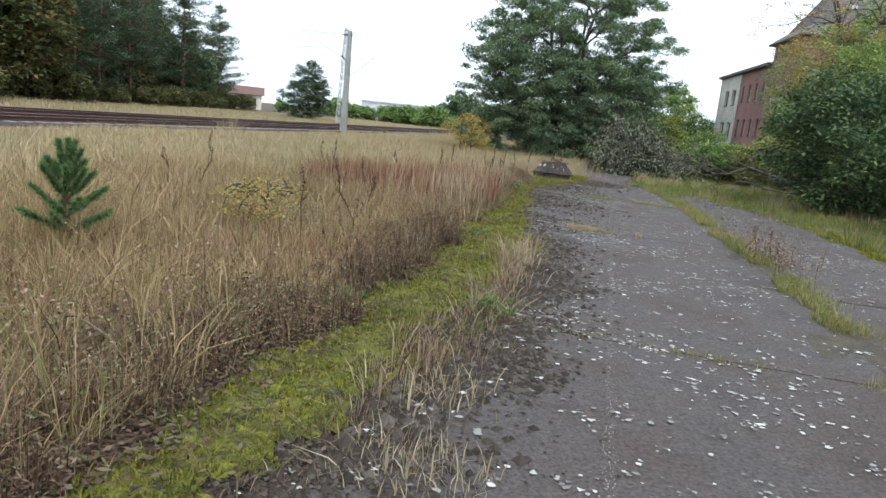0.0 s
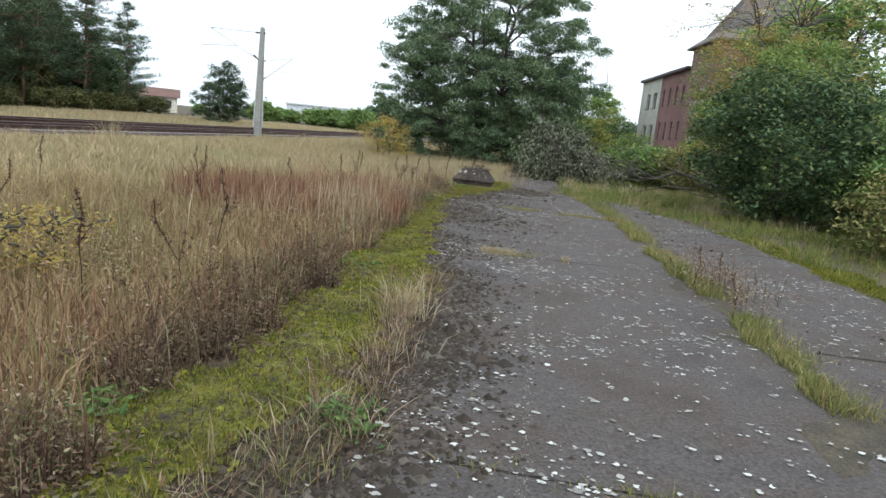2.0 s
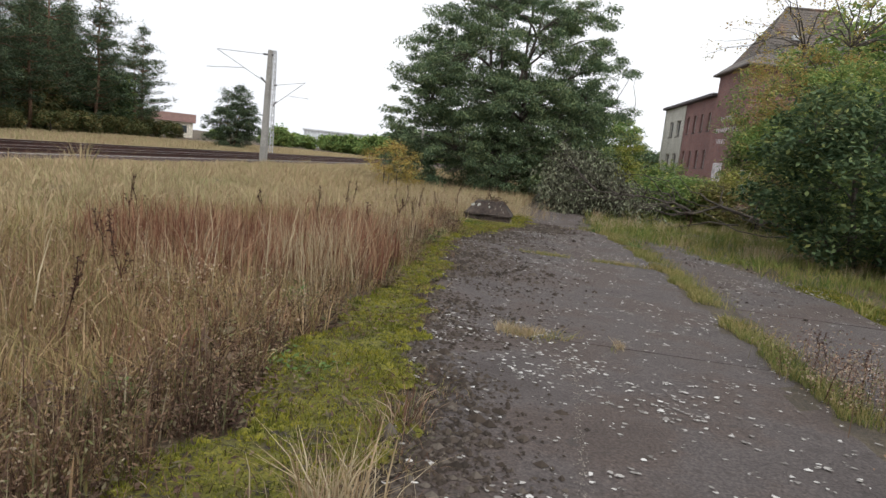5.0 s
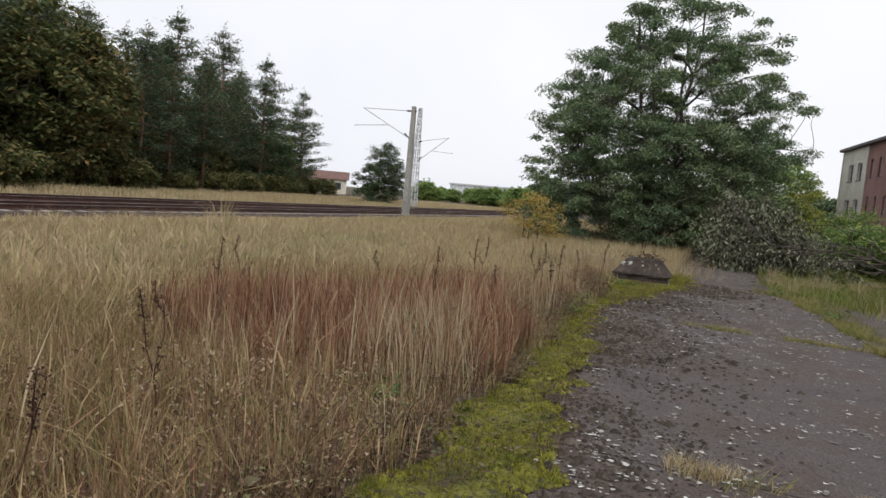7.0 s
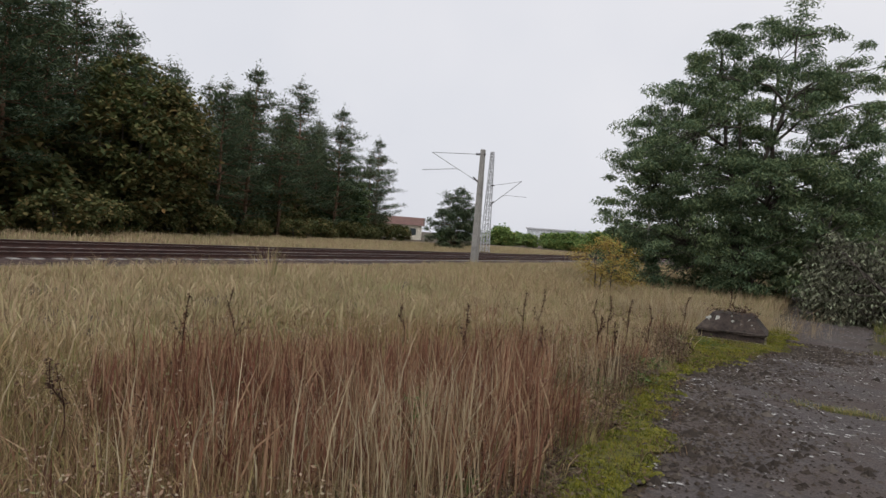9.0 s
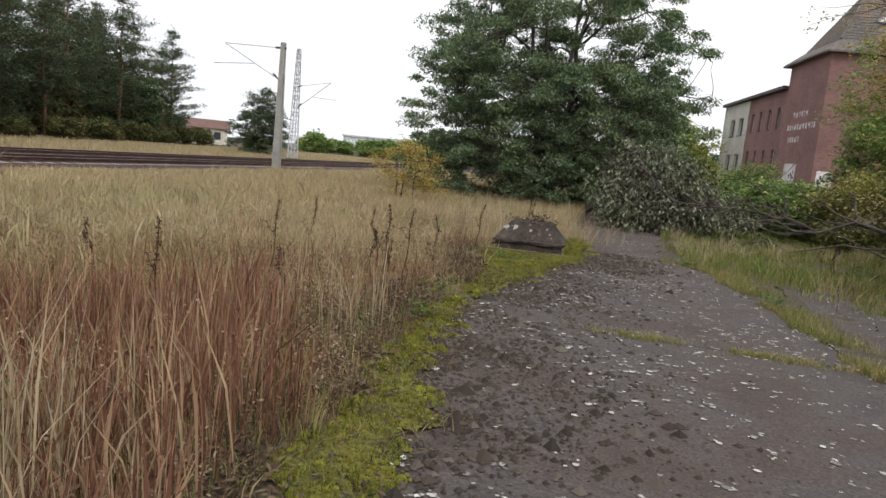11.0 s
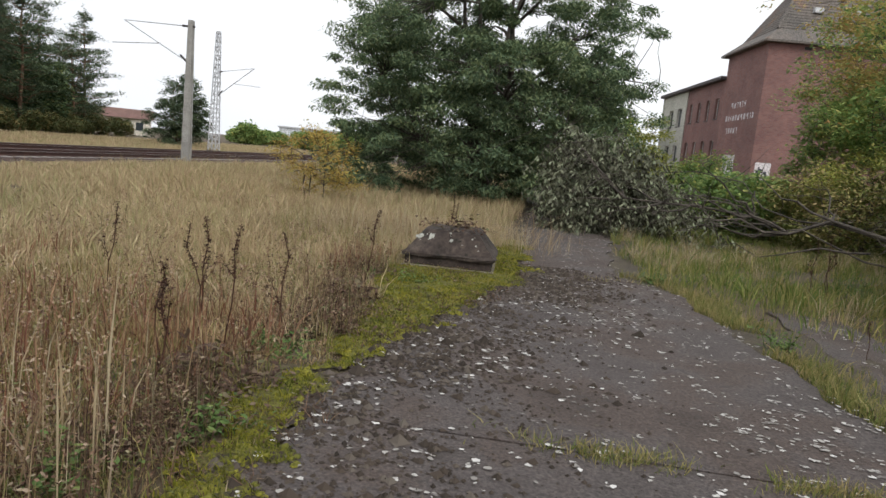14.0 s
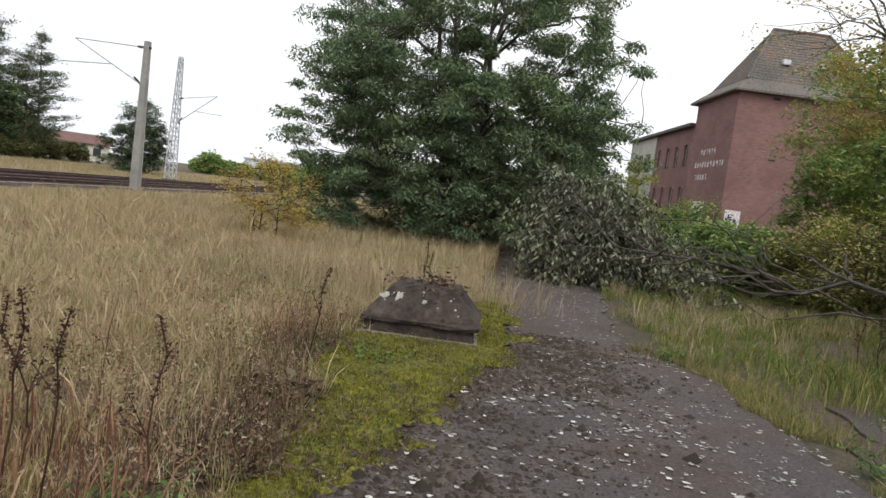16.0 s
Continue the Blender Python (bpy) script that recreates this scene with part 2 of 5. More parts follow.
M_TILE = surface("old_roof_tiles", [(0.35, (0.115, 0.105, 0.095)), (0.57, (0.165, 0.14, 0.12)), (0.68, (0.24, 0.135, 0.085))], 0.35, 9, 0.85, 0.5, dist=0.05)
M_FASCIA = surface("dark_fascia", [(0.3, (0.06, 0.05, 0.05)), (0.7, (0.12, 0.10, 0.10))], 1, 12, 0.8, 0.2)
M_RENDER = surface("pale_render", [(0.3, (0.42, 0.40, 0.34)), (0.7, (0.58, 0.56, 0.50))], 0.5, 8, 0.9, 0.2)
M_LETTER = surface("faded_white_paint", [(0.3, (0.50, 0.46, 0.46)), (0.7, (0.72, 0.68, 0.68))], 1, 9, 0.9, 0.1)
M_BLACK = surface("black_paint", [(0.3, (0.03, 0.03, 0.035)), (0.7, (0.07, 0.07, 0.08))], 2, 20, 0.7, 0.1)
M_FRAME = surface("window_frame_paint", [(0.3, (0.45, 0.42, 0.40)), (0.7, (0.6, 0.57, 0.55))], 2, 20, 0.7, 0.1)
M_REDROOF = surface("red_roof", [(0.3, (0.14, 0.08, 0.065)), (0.7, (0.22, 0.12, 0.10))], 0.5, 5, 0.85, 0.3)
# near-black colour that paints in the shade inside the wing and the vents
M_INSHADE = surface("painted_inside_shade", [(0.3, (0.02, 0.02, 0.02)), (0.7, (0.04, 0.04, 0.04))], 1, 8, 0.9, 0.1)
M_CREAM = surface("cream_wall", [(0.3, (0.60, 0.55, 0.45)), (0.7, (0.74, 0.70, 0.60))], 0.3, 4, 0.9, 0.1)
M_HALL = surface("pale_sheet_metal", [(0.3, (0.55, 0.58, 0.60)), (0.7, (0.70, 0.73, 0.75))], 0.05, 2, 0.6, 0.1)


def brick_mat():
    m, nd, lk, bs = nodes_of("red_brick")
    co = nd.new("ShaderNodeTexCoord")
    br = nd.new("ShaderNodeTexBrick")
    # the wall runs along local x or y: add the two so that courses continue round the corner
    sp, cb, ad = nd.new("ShaderNodeSeparateXYZ"), nd.new("ShaderNodeCombineXYZ"), nd.new("ShaderNodeMath")
    lk.new(co.outputs["Object"], sp.inputs[0])
    lk.new(sp.outputs[0], ad.inputs[0])
    lk.new(sp.outputs[1], ad.inputs[1])
    lk.new(ad.outputs[0], cb.inputs[0])
    lk.new(sp.outputs[2], cb.inputs[1])
    lk.new(cb.outputs[0], br.inputs["Vector"])
    br.inputs["Scale"].default_value = 1.0
    br.inputs["Brick Width"].default_value, br.inputs["Row Height"].default_value = 0.25, 0.077
    br.inputs["Mortar Size"].default_value = 0.008
    br.inputs["Color1"].default_value = (0.20, 0.098, 0.088, 1)
    br.inputs["Color2"].default_value = (0.28, 0.15, 0.125, 1)
    br.inputs["Mortar"].default_value = (0.24, 0.19, 0.175, 1)
    n = noise_of(nd, lk, co, 0.3, 6)
    g = ramp_of(nd, [(0.3, (0.75, 0.72, 0.75)), (0.7, (1.2, 1.15, 1.15))])
    lk.new(n.outputs["Fac"], g.inputs["Fac"])
    lk.new(mixed(nd, lk, br.outputs["Color"], g.outputs[0], 1.0, "MULTIPLY"), bs.inputs["Base Color"])
    bs.inputs["Roughness"].default_value = 0.9
    bp = nd.new("ShaderNodeBump")
    bp.inputs["Distance"].default_value = 0.01
    lk.new(br.outputs["Fac"], bp.inputs["Height"])
    bp.invert = True
    lk.new(bp.outputs[0], bs.inputs["Normal"])
    return m


M_BRICK = brick_mat()
M_GLASS, _nd, _lk, _bs = nodes_of("dirty_glass")
_bs.inputs["Base Color"].default_value = (0.05, 0.06, 0.065, 1)
_bs.inputs["Roughness"].default_value = 0.12

# ---- mesh helpers ----


def np_mesh(name, verts, tris, mat, parent=None, smooth=False):
    """One mesh object from arrays of vertices and triangles."""
    me = bpy.data.meshes.new(name)
    verts, tris = np.asarray(verts, np.float32), np.asarray(tris, np.int32)
    me.vertices.add(len(verts))
    me.vertices.foreach_set("co", verts.ravel())
    me.loops.add(tris.size)
    me.loops.foreach_set("vertex_index", tris.ravel())
    me.polygons.add(len(tris))
    me.polygons.foreach_set("loop_start", np.arange(0, tris.size, 3, dtype=np.int32))
    me.polygons.foreach_set("use_smooth", np.full(len(tris), smooth))
    me.update(calc_edges=True)
    me.materials.append(mat)
    ob = new(name, me)
    if parent:
        ob.parent = parent
    return ob


def part(name, bm, material, parent=None, label="", smooth=False):
    me = bpy.data.meshes.new(name)
    bmesh.ops.recalc_face_normals(bm, faces=bm.faces)
    bm.to_mesh(me)
    bm.free()
    for p in me.polygons:
        p.use_smooth = smooth
    me.materials.append(material)
    ob = new(name, me)
    if parent:
        ob.parent = parent
    return tagged(ob, label) if label else ob


def empty(name, x, y, z=0.0, rz=0.0):
    ob = new(name)
    ob.matrix_basis = pose(x, y, z, 0, 0, rz)
    return ob


def box(bm, x0, x1, y0, y1, z0, z1, bevel=0.0):
    r = bmesh.ops.create_cube(bm, size=1)
    bmesh.ops.transform(bm, verts=r["verts"], matrix=Matrix.LocRotScale(((x0 + x1) / 2, (y0 + y1) / 2, (z0 + z1) / 2), None, (x1 - x0, y1 - y0, z1 - z0)))
    if bevel:
        es = list({e for v in r["verts"] for e in v.link_edges})
        bmesh.ops.bevel(bm, geom=es, offset=bevel, segments=2, affect="EDGES")
    return bm


def bar(bm, a, b, r, sides=6, r2=None):
    """A round bar from a to b, tapering to r2."""
    a, b = Vector(a), Vector(b)
    r2 = r if r2 is None else r2
    q = (b - a).to_track_quat("Z", "Y").to_matrix()
    rings = []
    for p, rad in ((a, r), (b, r2)):
        rings.append([bm.verts.new(p + q @ Vector((rad * math.cos(k * math.tau / sides), rad * math.sin(k * math.tau / sides), 0))) for k in range(sides)])
    for k in range(sides):
        bm.faces.new((rings[0][k], rings[0][(k + 1) % sides], rings[1][(k + 1) % sides], rings[1][k]))
    bm.faces.new(rings[0][::-1])
    bm.faces.new(rings[1])
    return bm


class Tubes:
    """Collects tapered tubes along polylines into one mesh."""

    def __init__(self, sides=6):
        self.v, self.t, self.n, self.s = [], [], 0, sides

    def add(self, pts, rad):
        pts = np.asarray(pts, float)
        s = self.s
        ang = np.arange(s) * math.tau / s
        for i, p in enumerate(pts):
            d = pts[min(i + 1, len(pts) - 1)] - pts[max(i - 1, 0)]
            d = d / (np.linalg.norm(d) + 1e-9)
            u = np.cross(d, (0.31, 0.17, 0.94) if abs(d[2]) < 0.9 else (1, 0, 0))
            u /= np.linalg.norm(u) + 1e-9
            w = np.cross(d, u)
            self.v.append(p + rad[i] * (np.outer(np.cos(ang), u) + np.outer(np.sin(ang), w)))
        for i in range(len(pts) - 1):
            o = self.n + i * s
            for k in range(s):
                k2 = (k + 1) % s
                self.t.append((o + k, o + k2, o + s + k2))
                self.t.append((o + k, o + s + k2, o + s + k))
        self.n += len(pts) * s

    def done(self, name, mat, parent=None):
        return np_mesh(name, np.concatenate(self.v), self.t, mat, parent, True)


def wiggle(rng, a, b, n=5, amp=0.08, sag=0.0):
    a, b = np.asarray(a, float), np.asarray(b, float)
    ts = np.linspace(0, 1, n)
    p = a + np.outer(ts, b - a)
    ln = np.linalg.norm(b - a)
    p[1:] += rng.normal(0, amp * ln / n, (n - 1, 3))
    p[:, 2] += sag * np.sin(ts * math.pi)
    return p


def leaves(rng, centres, length, width, droop=0.35, spread=1.0):
    """A folded two-triangle leaf at each centre, at a random turn."""
    n = len(centres)
    th = rng.uniform(0, math.tau, n)
    dz = rng.normal(-droop, 0.45 * spread, n)
    d = np.stack([np.cos(th), np.sin(th), dz], 1)
    d /= np.linalg.norm(d, axis=1, keepdims=True)
    u = np.cross(d, rng.normal(0, 1, (n, 3)) * (0.5, 0.5, 0.2) + (0, 0, 1))
    u /= np.linalg.norm(u, axis=1, keepdims=True) + 1e-9
    ln = length * rng.uniform(0.6, 1.3, (n, 1))
    w = width * rng.uniform(0.6, 1.3, (n, 1))
    mid = centres + d * ln * 0.45
    v = np.stack([centres, mid + u * w / 2, centres + d * ln, mid - u * w / 2], 1).reshape(-1, 3)
    o = (np.arange(n) * 4)[:, None]
    t = np.concatenate([o + (0, 1, 2), o + (0, 2, 3)], 1).reshape(-1, 3)
    return v, t


def gz(x, y):
    """Height of the ground: level by the path, falling a little to the railway."""
    x, y = np.asarray(x, float), np.asarray(y, float)
    f = np.clip((-x - 4) / 14, 0, 1)
    return -0.12 * f * f * (3 - 2 * f) + 0.03 * np.sin(x * 1.3 + 0.7 * np.sin(y)) * np.sin(y * 0.9) * np.clip((np.abs(x + 0.2) - 3.0) / 2, 0, 1) * np.clip((19 + x) / 2, 0, 1)


def blades(name, x, y, height, width, mat, lean=0.3, seed=1, label="", category="grass", heads=0.0, away=None, lift=0.0):
    """Grass: one tapered, bent blade of three triangles at each place; a share of them with a seed head."""
    rng = np.random.default_rng(seed)
    n = len(x)
    h = height * np.clip(rng.normal(1, 0.28, n), 0.3, 1.7)
    b = np.stack([x, y, gz(x, y) - 0.01 + lift], 1)
    th = rng.uniform(0, math.tau, n) if away is None else away + rng.normal(0, 0.5, n)
    d = np.stack([np.cos(th), np.sin(th), np.zeros(n)], 1)
    ph = rng.uniform(0, math.tau, n)
    u = np.stack([np.cos(ph), np.sin(ph), np.zeros(n)], 1) * (width * rng.uniform(0.6, 1.4, n))[:, None] / 2
    ln = (np.abs(rng.normal(0, lean, n)) * h)[:, None]
    up = np.array((0, 0, 1.0))
    m1 = b + up * (h * 0.55)[:, None] + d * ln * 0.35
    tip = b + up * (h * rng.uniform(0.85, 1.0, n))[:, None] + d * ln
    fat = np.where(rng.random(n) < heads, 1.9, 0.75)[:, None]
    v = np.stack([b - u, b + u, m1 + u * fat, m1 - u * fat, tip], 1).reshape(-1, 3)
    o = (np.arange(n) * 5)[:, None]
    t = np.concatenate([o + (0, 1, 2), o + (0, 2, 3), o + (3, 2, 4)], 1).reshape(-1, 3)
    return tagged(np_mesh(name, v, t, mat), label, category, kind="stuff")


def scatter(rng, n, x0, x1, y0, y1):
    return rng.uniform(x0, x1, n), rng.uniform(y0, y1, n)


def tufts(rng, n, per, spread, x0, x1, y0, y1):
    """Places in tufts: x, y, the way out of the tuft, and the tuft's own height factor."""
    cx, cy = scatter(rng, n, x0, x1, y0, y1)
    hf = np.exp(rng.normal(0, 0.28, n))
    k = np.repeat(np.arange(n), rng.poisson(per * hf))
    dx, dy = rng.normal(0, spread, len(k)), rng.normal(0, spread, len(k))
    return cx[k] + dx, cy[k] + dy, np.arctan2(dy, dx), hf[k]


def fnoise(x, y, s, o=0.0):
    """Cheap smooth noise, about -1 to 1."""
    return (np.sin(x * s + 1.7 * np.sin(y * s * 0.7 + o) + o) + np.sin(y * s * 1.3 + 1.9 * np.sin(x * s * 0.6 + 2 * o) + 3 * o)) / 2


# ---- plan of the path ----
LEFT_Y = [-6, 1.5, 2.6, 3.6, 4.3, 5, 7, 8, 9, 9.8, 11, 11.8, 14, 15, 16, 17.3, 18.4, 19, 19.8, 20.9, 21.8, 24, 30, 40]
LEFT_X = [-1.0, -1.1, -1.0, -0.75, -0.62, -0.55, -0.72, -0.75, -0.8, -1.12, -1.2, -1.42, -1.45, -1.72, -1.82, -1.82, -1.62, -1.42, -1.24, -0.96, -0.68, -0.75, -0.9, -0.9]
RIGHT_Y, RIGHT_X = [-6, 5, 9, 12.5, 16, 18.6, 20.4, 21.7, 23, 25, 28, 40], [2.2, 2.15, 2.05, 1.9, 1.8, 1.6, 1.35, 1.3, 0.55, 0.7, 1.0, 1.0]
MOSS_Y = [-6, 2.0, 3, 4, 5.5, 7.5, 8, 10.5, 12.6, 15, 16, 17.2, 18.2, 18.7, 19.6, 20, 21.6, 24, 40]
MOSS_X = [-1.75, -1.78, -1.84, -1.74, -1.78, -1.78, -1.85, -1.98, -1.95, -2.14, -2.26, -2.25, -2.07, -2.1, -2.35, -2.5, -2.5, -1.3, -1.2]
# where the moss ends towards the asphalt: a strip of soil and straw lies between them at first
BARE_Y, BARE_X = [-6, 2.1, 3.0, 3.8, 4.6, 5.4, 6.2, 7.4, 8.4, 40], [0.15, 0.12, 0.16, 0.36, 0.55, 0.38, 0.22, 0.12, 0.0, 0.0]
ROAD_Z = 0.03


def left_edge(y):
    return np.interp(y, LEFT_Y, LEFT_X) + 0.06 * np.sin(np.asarray(y) * 5.1) + 0.04 * np.sin(np.asarray(y) * 13.7 + 1)


def right_edge(y):
    return np.interp(y, RIGHT_Y, RIGHT_X) + 0.05 * np.sin(np.asarray(y) * 4.3 + 2) + 0.03 * np.sin(np.asarray(y) * 11.0)


def moss_edge(y):
    return np.interp(y, MOSS_Y, MOSS_X) + 0.08 * np.sin(np.asarray(y) * 3.3) + 0.05 * np.sin(np.asarray(y) * 9.0)


def moss_inner(y):
    return left_edge(y) - np.interp(y, BARE_Y, BARE_X) + 0.05 * np.sin(np.asarray(y) * 6.7 + 2) + 0.04 * np.sin(np.asarray(y) * 17.0)


# ---- ground, road ----


def ground():
    xs = np.unique(np.concatenate([[-900, -500, -250, -120, -80, -60, -45], np.arange(-35, 30, 0.5), [35, 50, 80, 150, 300, 600, 900]]))
    ys = np.unique(np.concatenate([[-600, -200, -60, -25], np.arange(-10, 62, 0.5), [70, 85, 110, 150, 250, 450, 900, 1500]]))
    X, Y = np.meshgrid(xs, ys)
    v = np.stack([X, Y, gz(X, Y)], 2).reshape(-1, 3)
    nx, ny = len(xs), len(ys)
    i = (np.arange(ny - 1)[:, None] * nx + np.arange(nx - 1)[None, :]).reshape(-1, 1)
    t = np.concatenate([i + (0, 1, nx + 1), i + (0, nx + 1, nx)], 1).reshape(-1, 3)
    tagged(np_mesh("ground", v, t, M_SOIL, smooth=True), "dry brown thatch and soil under the grass", "ground", kind="structure")


def slab(name, y0, y1, lo, hi, parent, mat=M_ASPHALT):
    """A slab of old asphalt with ragged sides and a worn rim."""
    ny = max(4, int((y1 - y0) / 0.12))
    nx = 14
    ys = np.linspace(y0, y1, ny)
    rng = np.random.default_rng(int(y0 * 10) + 99)
    vs, ts = [], []
    fr = np.linspace(0, 1, nx)
    for y in ys:
        a, b = float(lo(y)), float(hi(y))
        x = a + (b - a) * fr
        z = np.full(nx, ROAD_Z) + 0.004 * fnoise(x, y, 2.2) + rng.normal(0, 0.0007, nx)
        vs.append(np.stack([x, np.full(nx, y), z], 1))
    vs = np.concatenate(vs)
    top = len(vs)
    i = (np.arange(ny - 1)[:, None] * nx + np.arange(nx - 1)[None, :]).reshape(-1, 1)
    ts = np.concatenate([i + (0, 1, nx + 1), i + (0, nx + 1, nx)], 1).reshape(-1, 3)
    rim = [j for j in range(nx)] + [j * nx + nx - 1 for j in range(1, ny)] + [(ny - 1) * nx + j for j in range(nx - 2, -1, -1)] + [j * nx for j in range(ny - 2, 0, -1)]
    low = vs[rim] - (0, 0, 0.07)
    n = len(rim)
    side = []
    for k in range(n):
        k2 = (k + 1) % n
        side += [(rim[k], top + k, top + k2), (rim[k], top + k2, rim[k2])]
    return np_mesh(name, np.concatenate([vs, low]), np.concatenate([ts, np.array(side)]), mat, parent)


def roads():
    bed = bmesh.new()
    box(bed, -1.0, 1.8, -6, 36, -0.05, 0.006)
    box(bed, 1.8, 2.6, -6, 20.5, -0.05, 0.027)
    road = tagged(part("road", bed, M_DIRT), "cracked dark asphalt path with mossy edge and grassy joints", "path", kind="structure")
    joints = [-6, -0.97, 4.9, 10.75, 16.6, 22.4, 28.3, 36]
    for a, b in zip(joints, joints[1:]):
        slab("asphalt_slab", a + 0.012, b - 0.012, left_edge, right_edge, road)
    bed2 = bmesh.new()
    box(bed2, 2.6, 4.1, -6, 20, -0.05, 0.006)
    lane = tagged(part("pavement", bed2, M_DIRT), "second strip of worn asphalt sprinkled with pale leaves", "pavement", kind="structure")
    lo = lambda y: np.interp(y, [-6, 12, 17, 21.5], [2.5, 2.38, 2.25, 2.2]) + 0.05 * np.sin(y * 6.0)
    hi = lambda y: np.interp(y, [-6, 12, 15, 18, 21.5], [4.7, 4.45, 4.2, 3.6, 2.9]) + 0.08 * np.sin(y * 3.0)
    for a, b in zip([-6, 1.9, 7.8, 13.6], [1.9, 7.8, 13.6, 21.5]):
        slab("asphalt_slab", a + 0.025, b - 0.025, lo, hi, lane)


ground()
roads()


def moss():
    # bed: a bumpy sheet between the field and the asphalt, with holes
    rng = np.random.default_rng(5)
    st = 0.05
    xs, ys = np.arange(-2.8, 0.4, st), np.arange(0.5, 26, st)
    X, Y = np.meshgrid(xs, ys)
    X = X + rng.uniform(-0.015, 0.015, X.shape)
    edge_l, edge_r = moss_edge(Y), moss_inner(Y)
    n = fnoise(X, Y, 4.0, 1.0) + 0.6 * fnoise(X, Y, 11.0, 2.0)
    ins = np.minimum(X - edge_l, edge_r + 0.05 - X)
    Z = 0.012 + np.clip(ins, 0, 0.2) * 0.13 + 0.008 * n + 0.01 * np.clip(edge_r + 0.05 - X, -0.1, 0) / 0.1
    Z = np.where(X > left_edge(Y) - 0.03, np.maximum(Z, ROAD_Z + 0.006), Z)
    keep = (ins + 0.10 * n > 0.03)
    idx = np.arange(X.size).reshape(X.shape)
    q = keep[:-1, :-1] & keep[1:, :-1] & keep[:-1, 1:] & keep[1:, 1:]
    a, b, c, d = idx[:-1, :-1][q], idx[:-1, 1:][q], idx[1:, 1:][q], idx[1:, :-1][q]
    t = np.concatenate([np.stack([a, b, c], 1), np.stack([a, c, d], 1)])
    v = np.stack([X, Y, Z], 2).reshape(-1, 3)
    used = np.unique(t)
    re = np.zeros(len(v), int)
    re[used] = np.arange(len(used))
    tagged(np_mesh("moss", v[used], re[t], M_MOSSBED, smooth=True), "yellow-green moss carpet along the path's edge", "moss", kind="stuff")
    # cushions: low uneven domes with dark gaps between them
    m = 42000
    x, y = scatter(rng, m, -2.8, 0.3, 1.0, 25)
    n = fnoise(x, y, 4.0, 1.0) + 0.6 * fnoise(x, y, 11.0, 2.0)
    k = np.minimum(x - moss_edge(y), moss_inner(y) + 0.05 - x) + 0.12 * n > 0.05
    x, y = x[k], y[k]
    m = len(x)
    ang = np.arange(7) * math.tau / 7 + rng.uniform(0, 6, (m, 1))
    r = np.exp(rng.normal(math.log(0.017), 0.35, (m, 1)))
    base = np.where(x > left_edge(y) - 0.02, 0.036, 0.026)[:, None]
    dome = []
    for f, hz in ((1.0, 0.0), (0.62, 0.55)):
        rr = r * f * rng.uniform(0.75, 1.25, (m, 7))
        dome.append(np.stack([x[:, None] + rr * np.cos(ang), y[:, None] + rr * np.sin(ang), base + r * hz * rng.uniform(0.7, 1.2, (m, 7))], 2))
    top = np.stack([x, y, base[:, 0] + r[:, 0] * 0.75], 1)[:, None]
    v = np.concatenate(dome + [top], 1).reshape(-1, 3)
    i = (np.arange(m) * 15)[:, None]
    t = np.concatenate([i + q for a in range(7) for q in ((a, (a + 1) % 7, 7 + (a + 1) % 7), (a, 7 + (a + 1) % 7, 7 + a), (7 + a, 7 + (a + 1) % 7, 14))], 1).reshape(-1, 3)
    tagged(np_mesh("moss_cushions", v, t, M_CUSHION, smooth=True), "small yellow-green moss cushions", "moss", kind="stuff")
    # moss tips
    x, y = scatter(rng, 300000, -2.8, 0.3, 1.0, 25)
    n = fnoise(x, y, 4.0, 1.0) + 0.6 * fnoise(x, y, 11.0, 2.0)
    k = (np.minimum(x - moss_edge(y), moss_inner(y) + 0.03 - x) + 0.10 * n > 0.05) & (0.4 * fnoise(x, y, 7.3, 4.0) + 0.9 * fnoise(x, y, 29.0, 1.0) > -0.5)
    blades("moss_tips", x[k], y[k], 0.028, 0.007, M_MOSS, 0.9, 3, "short yellow-green moss tips", "moss", lift=0.045)


moss()


def crumbs():
    """Loose crumbs of asphalt and dark debris along the broken edge."""
    rng = np.random.default_rng(8)
    n = 62000
    y = rng.uniform(1, 23, n)
    x = left_edge(y) + np.abs(rng.normal(0, 0.34, n)) * np.where(y > 11, 2.2, 1.0) - 0.10
    lane = rng.random(n) < 0.03
    x = np.where(lane, rng.uniform(2.5, 4.0, n), x)
    k = (rng.random(n) < np.clip(0.5 + 0.3 * fnoise(x, y, 1.3, 0.5) + 0.25 * fnoise(x, y, 4.3, 1.5), 0.1, 1) * np.interp(y, [9, 11, 15, 16.5], [0.8, 0.5, 0.7, 1.0])) & ~(lane & (y > 19))
    x, y = x[k], y[k]
    n = len(x)
    r = np.exp(rng.normal(math.log(0.0112), 0.55, n))
    o = np.array([(1, 0, 0), (0, 1, 0), (-1, 0, 0), (0, -1, 0), (0, 0, 0.7)], float)
    v = o[None] * r[:, None, None] * rng.uniform(0.6, 1.4, (n, 5, 3))
    v += np.stack([x, y, np.full(n, ROAD_Z + 0.003)], 1)[:, None]
    i = (np.arange(n) * 5)[:, None]
    t = np.concatenate([i + (0, 1, 4), i + (1, 2, 4), i + (2, 3, 4), i + (3, 0, 4)], 1).reshape(-1, 3)
    tagged(np_mesh("asphalt_crumbs", v.reshape(-1, 3), t, M_CRUMB), "dark crumbled asphalt and debris", "debris", kind="stuff")


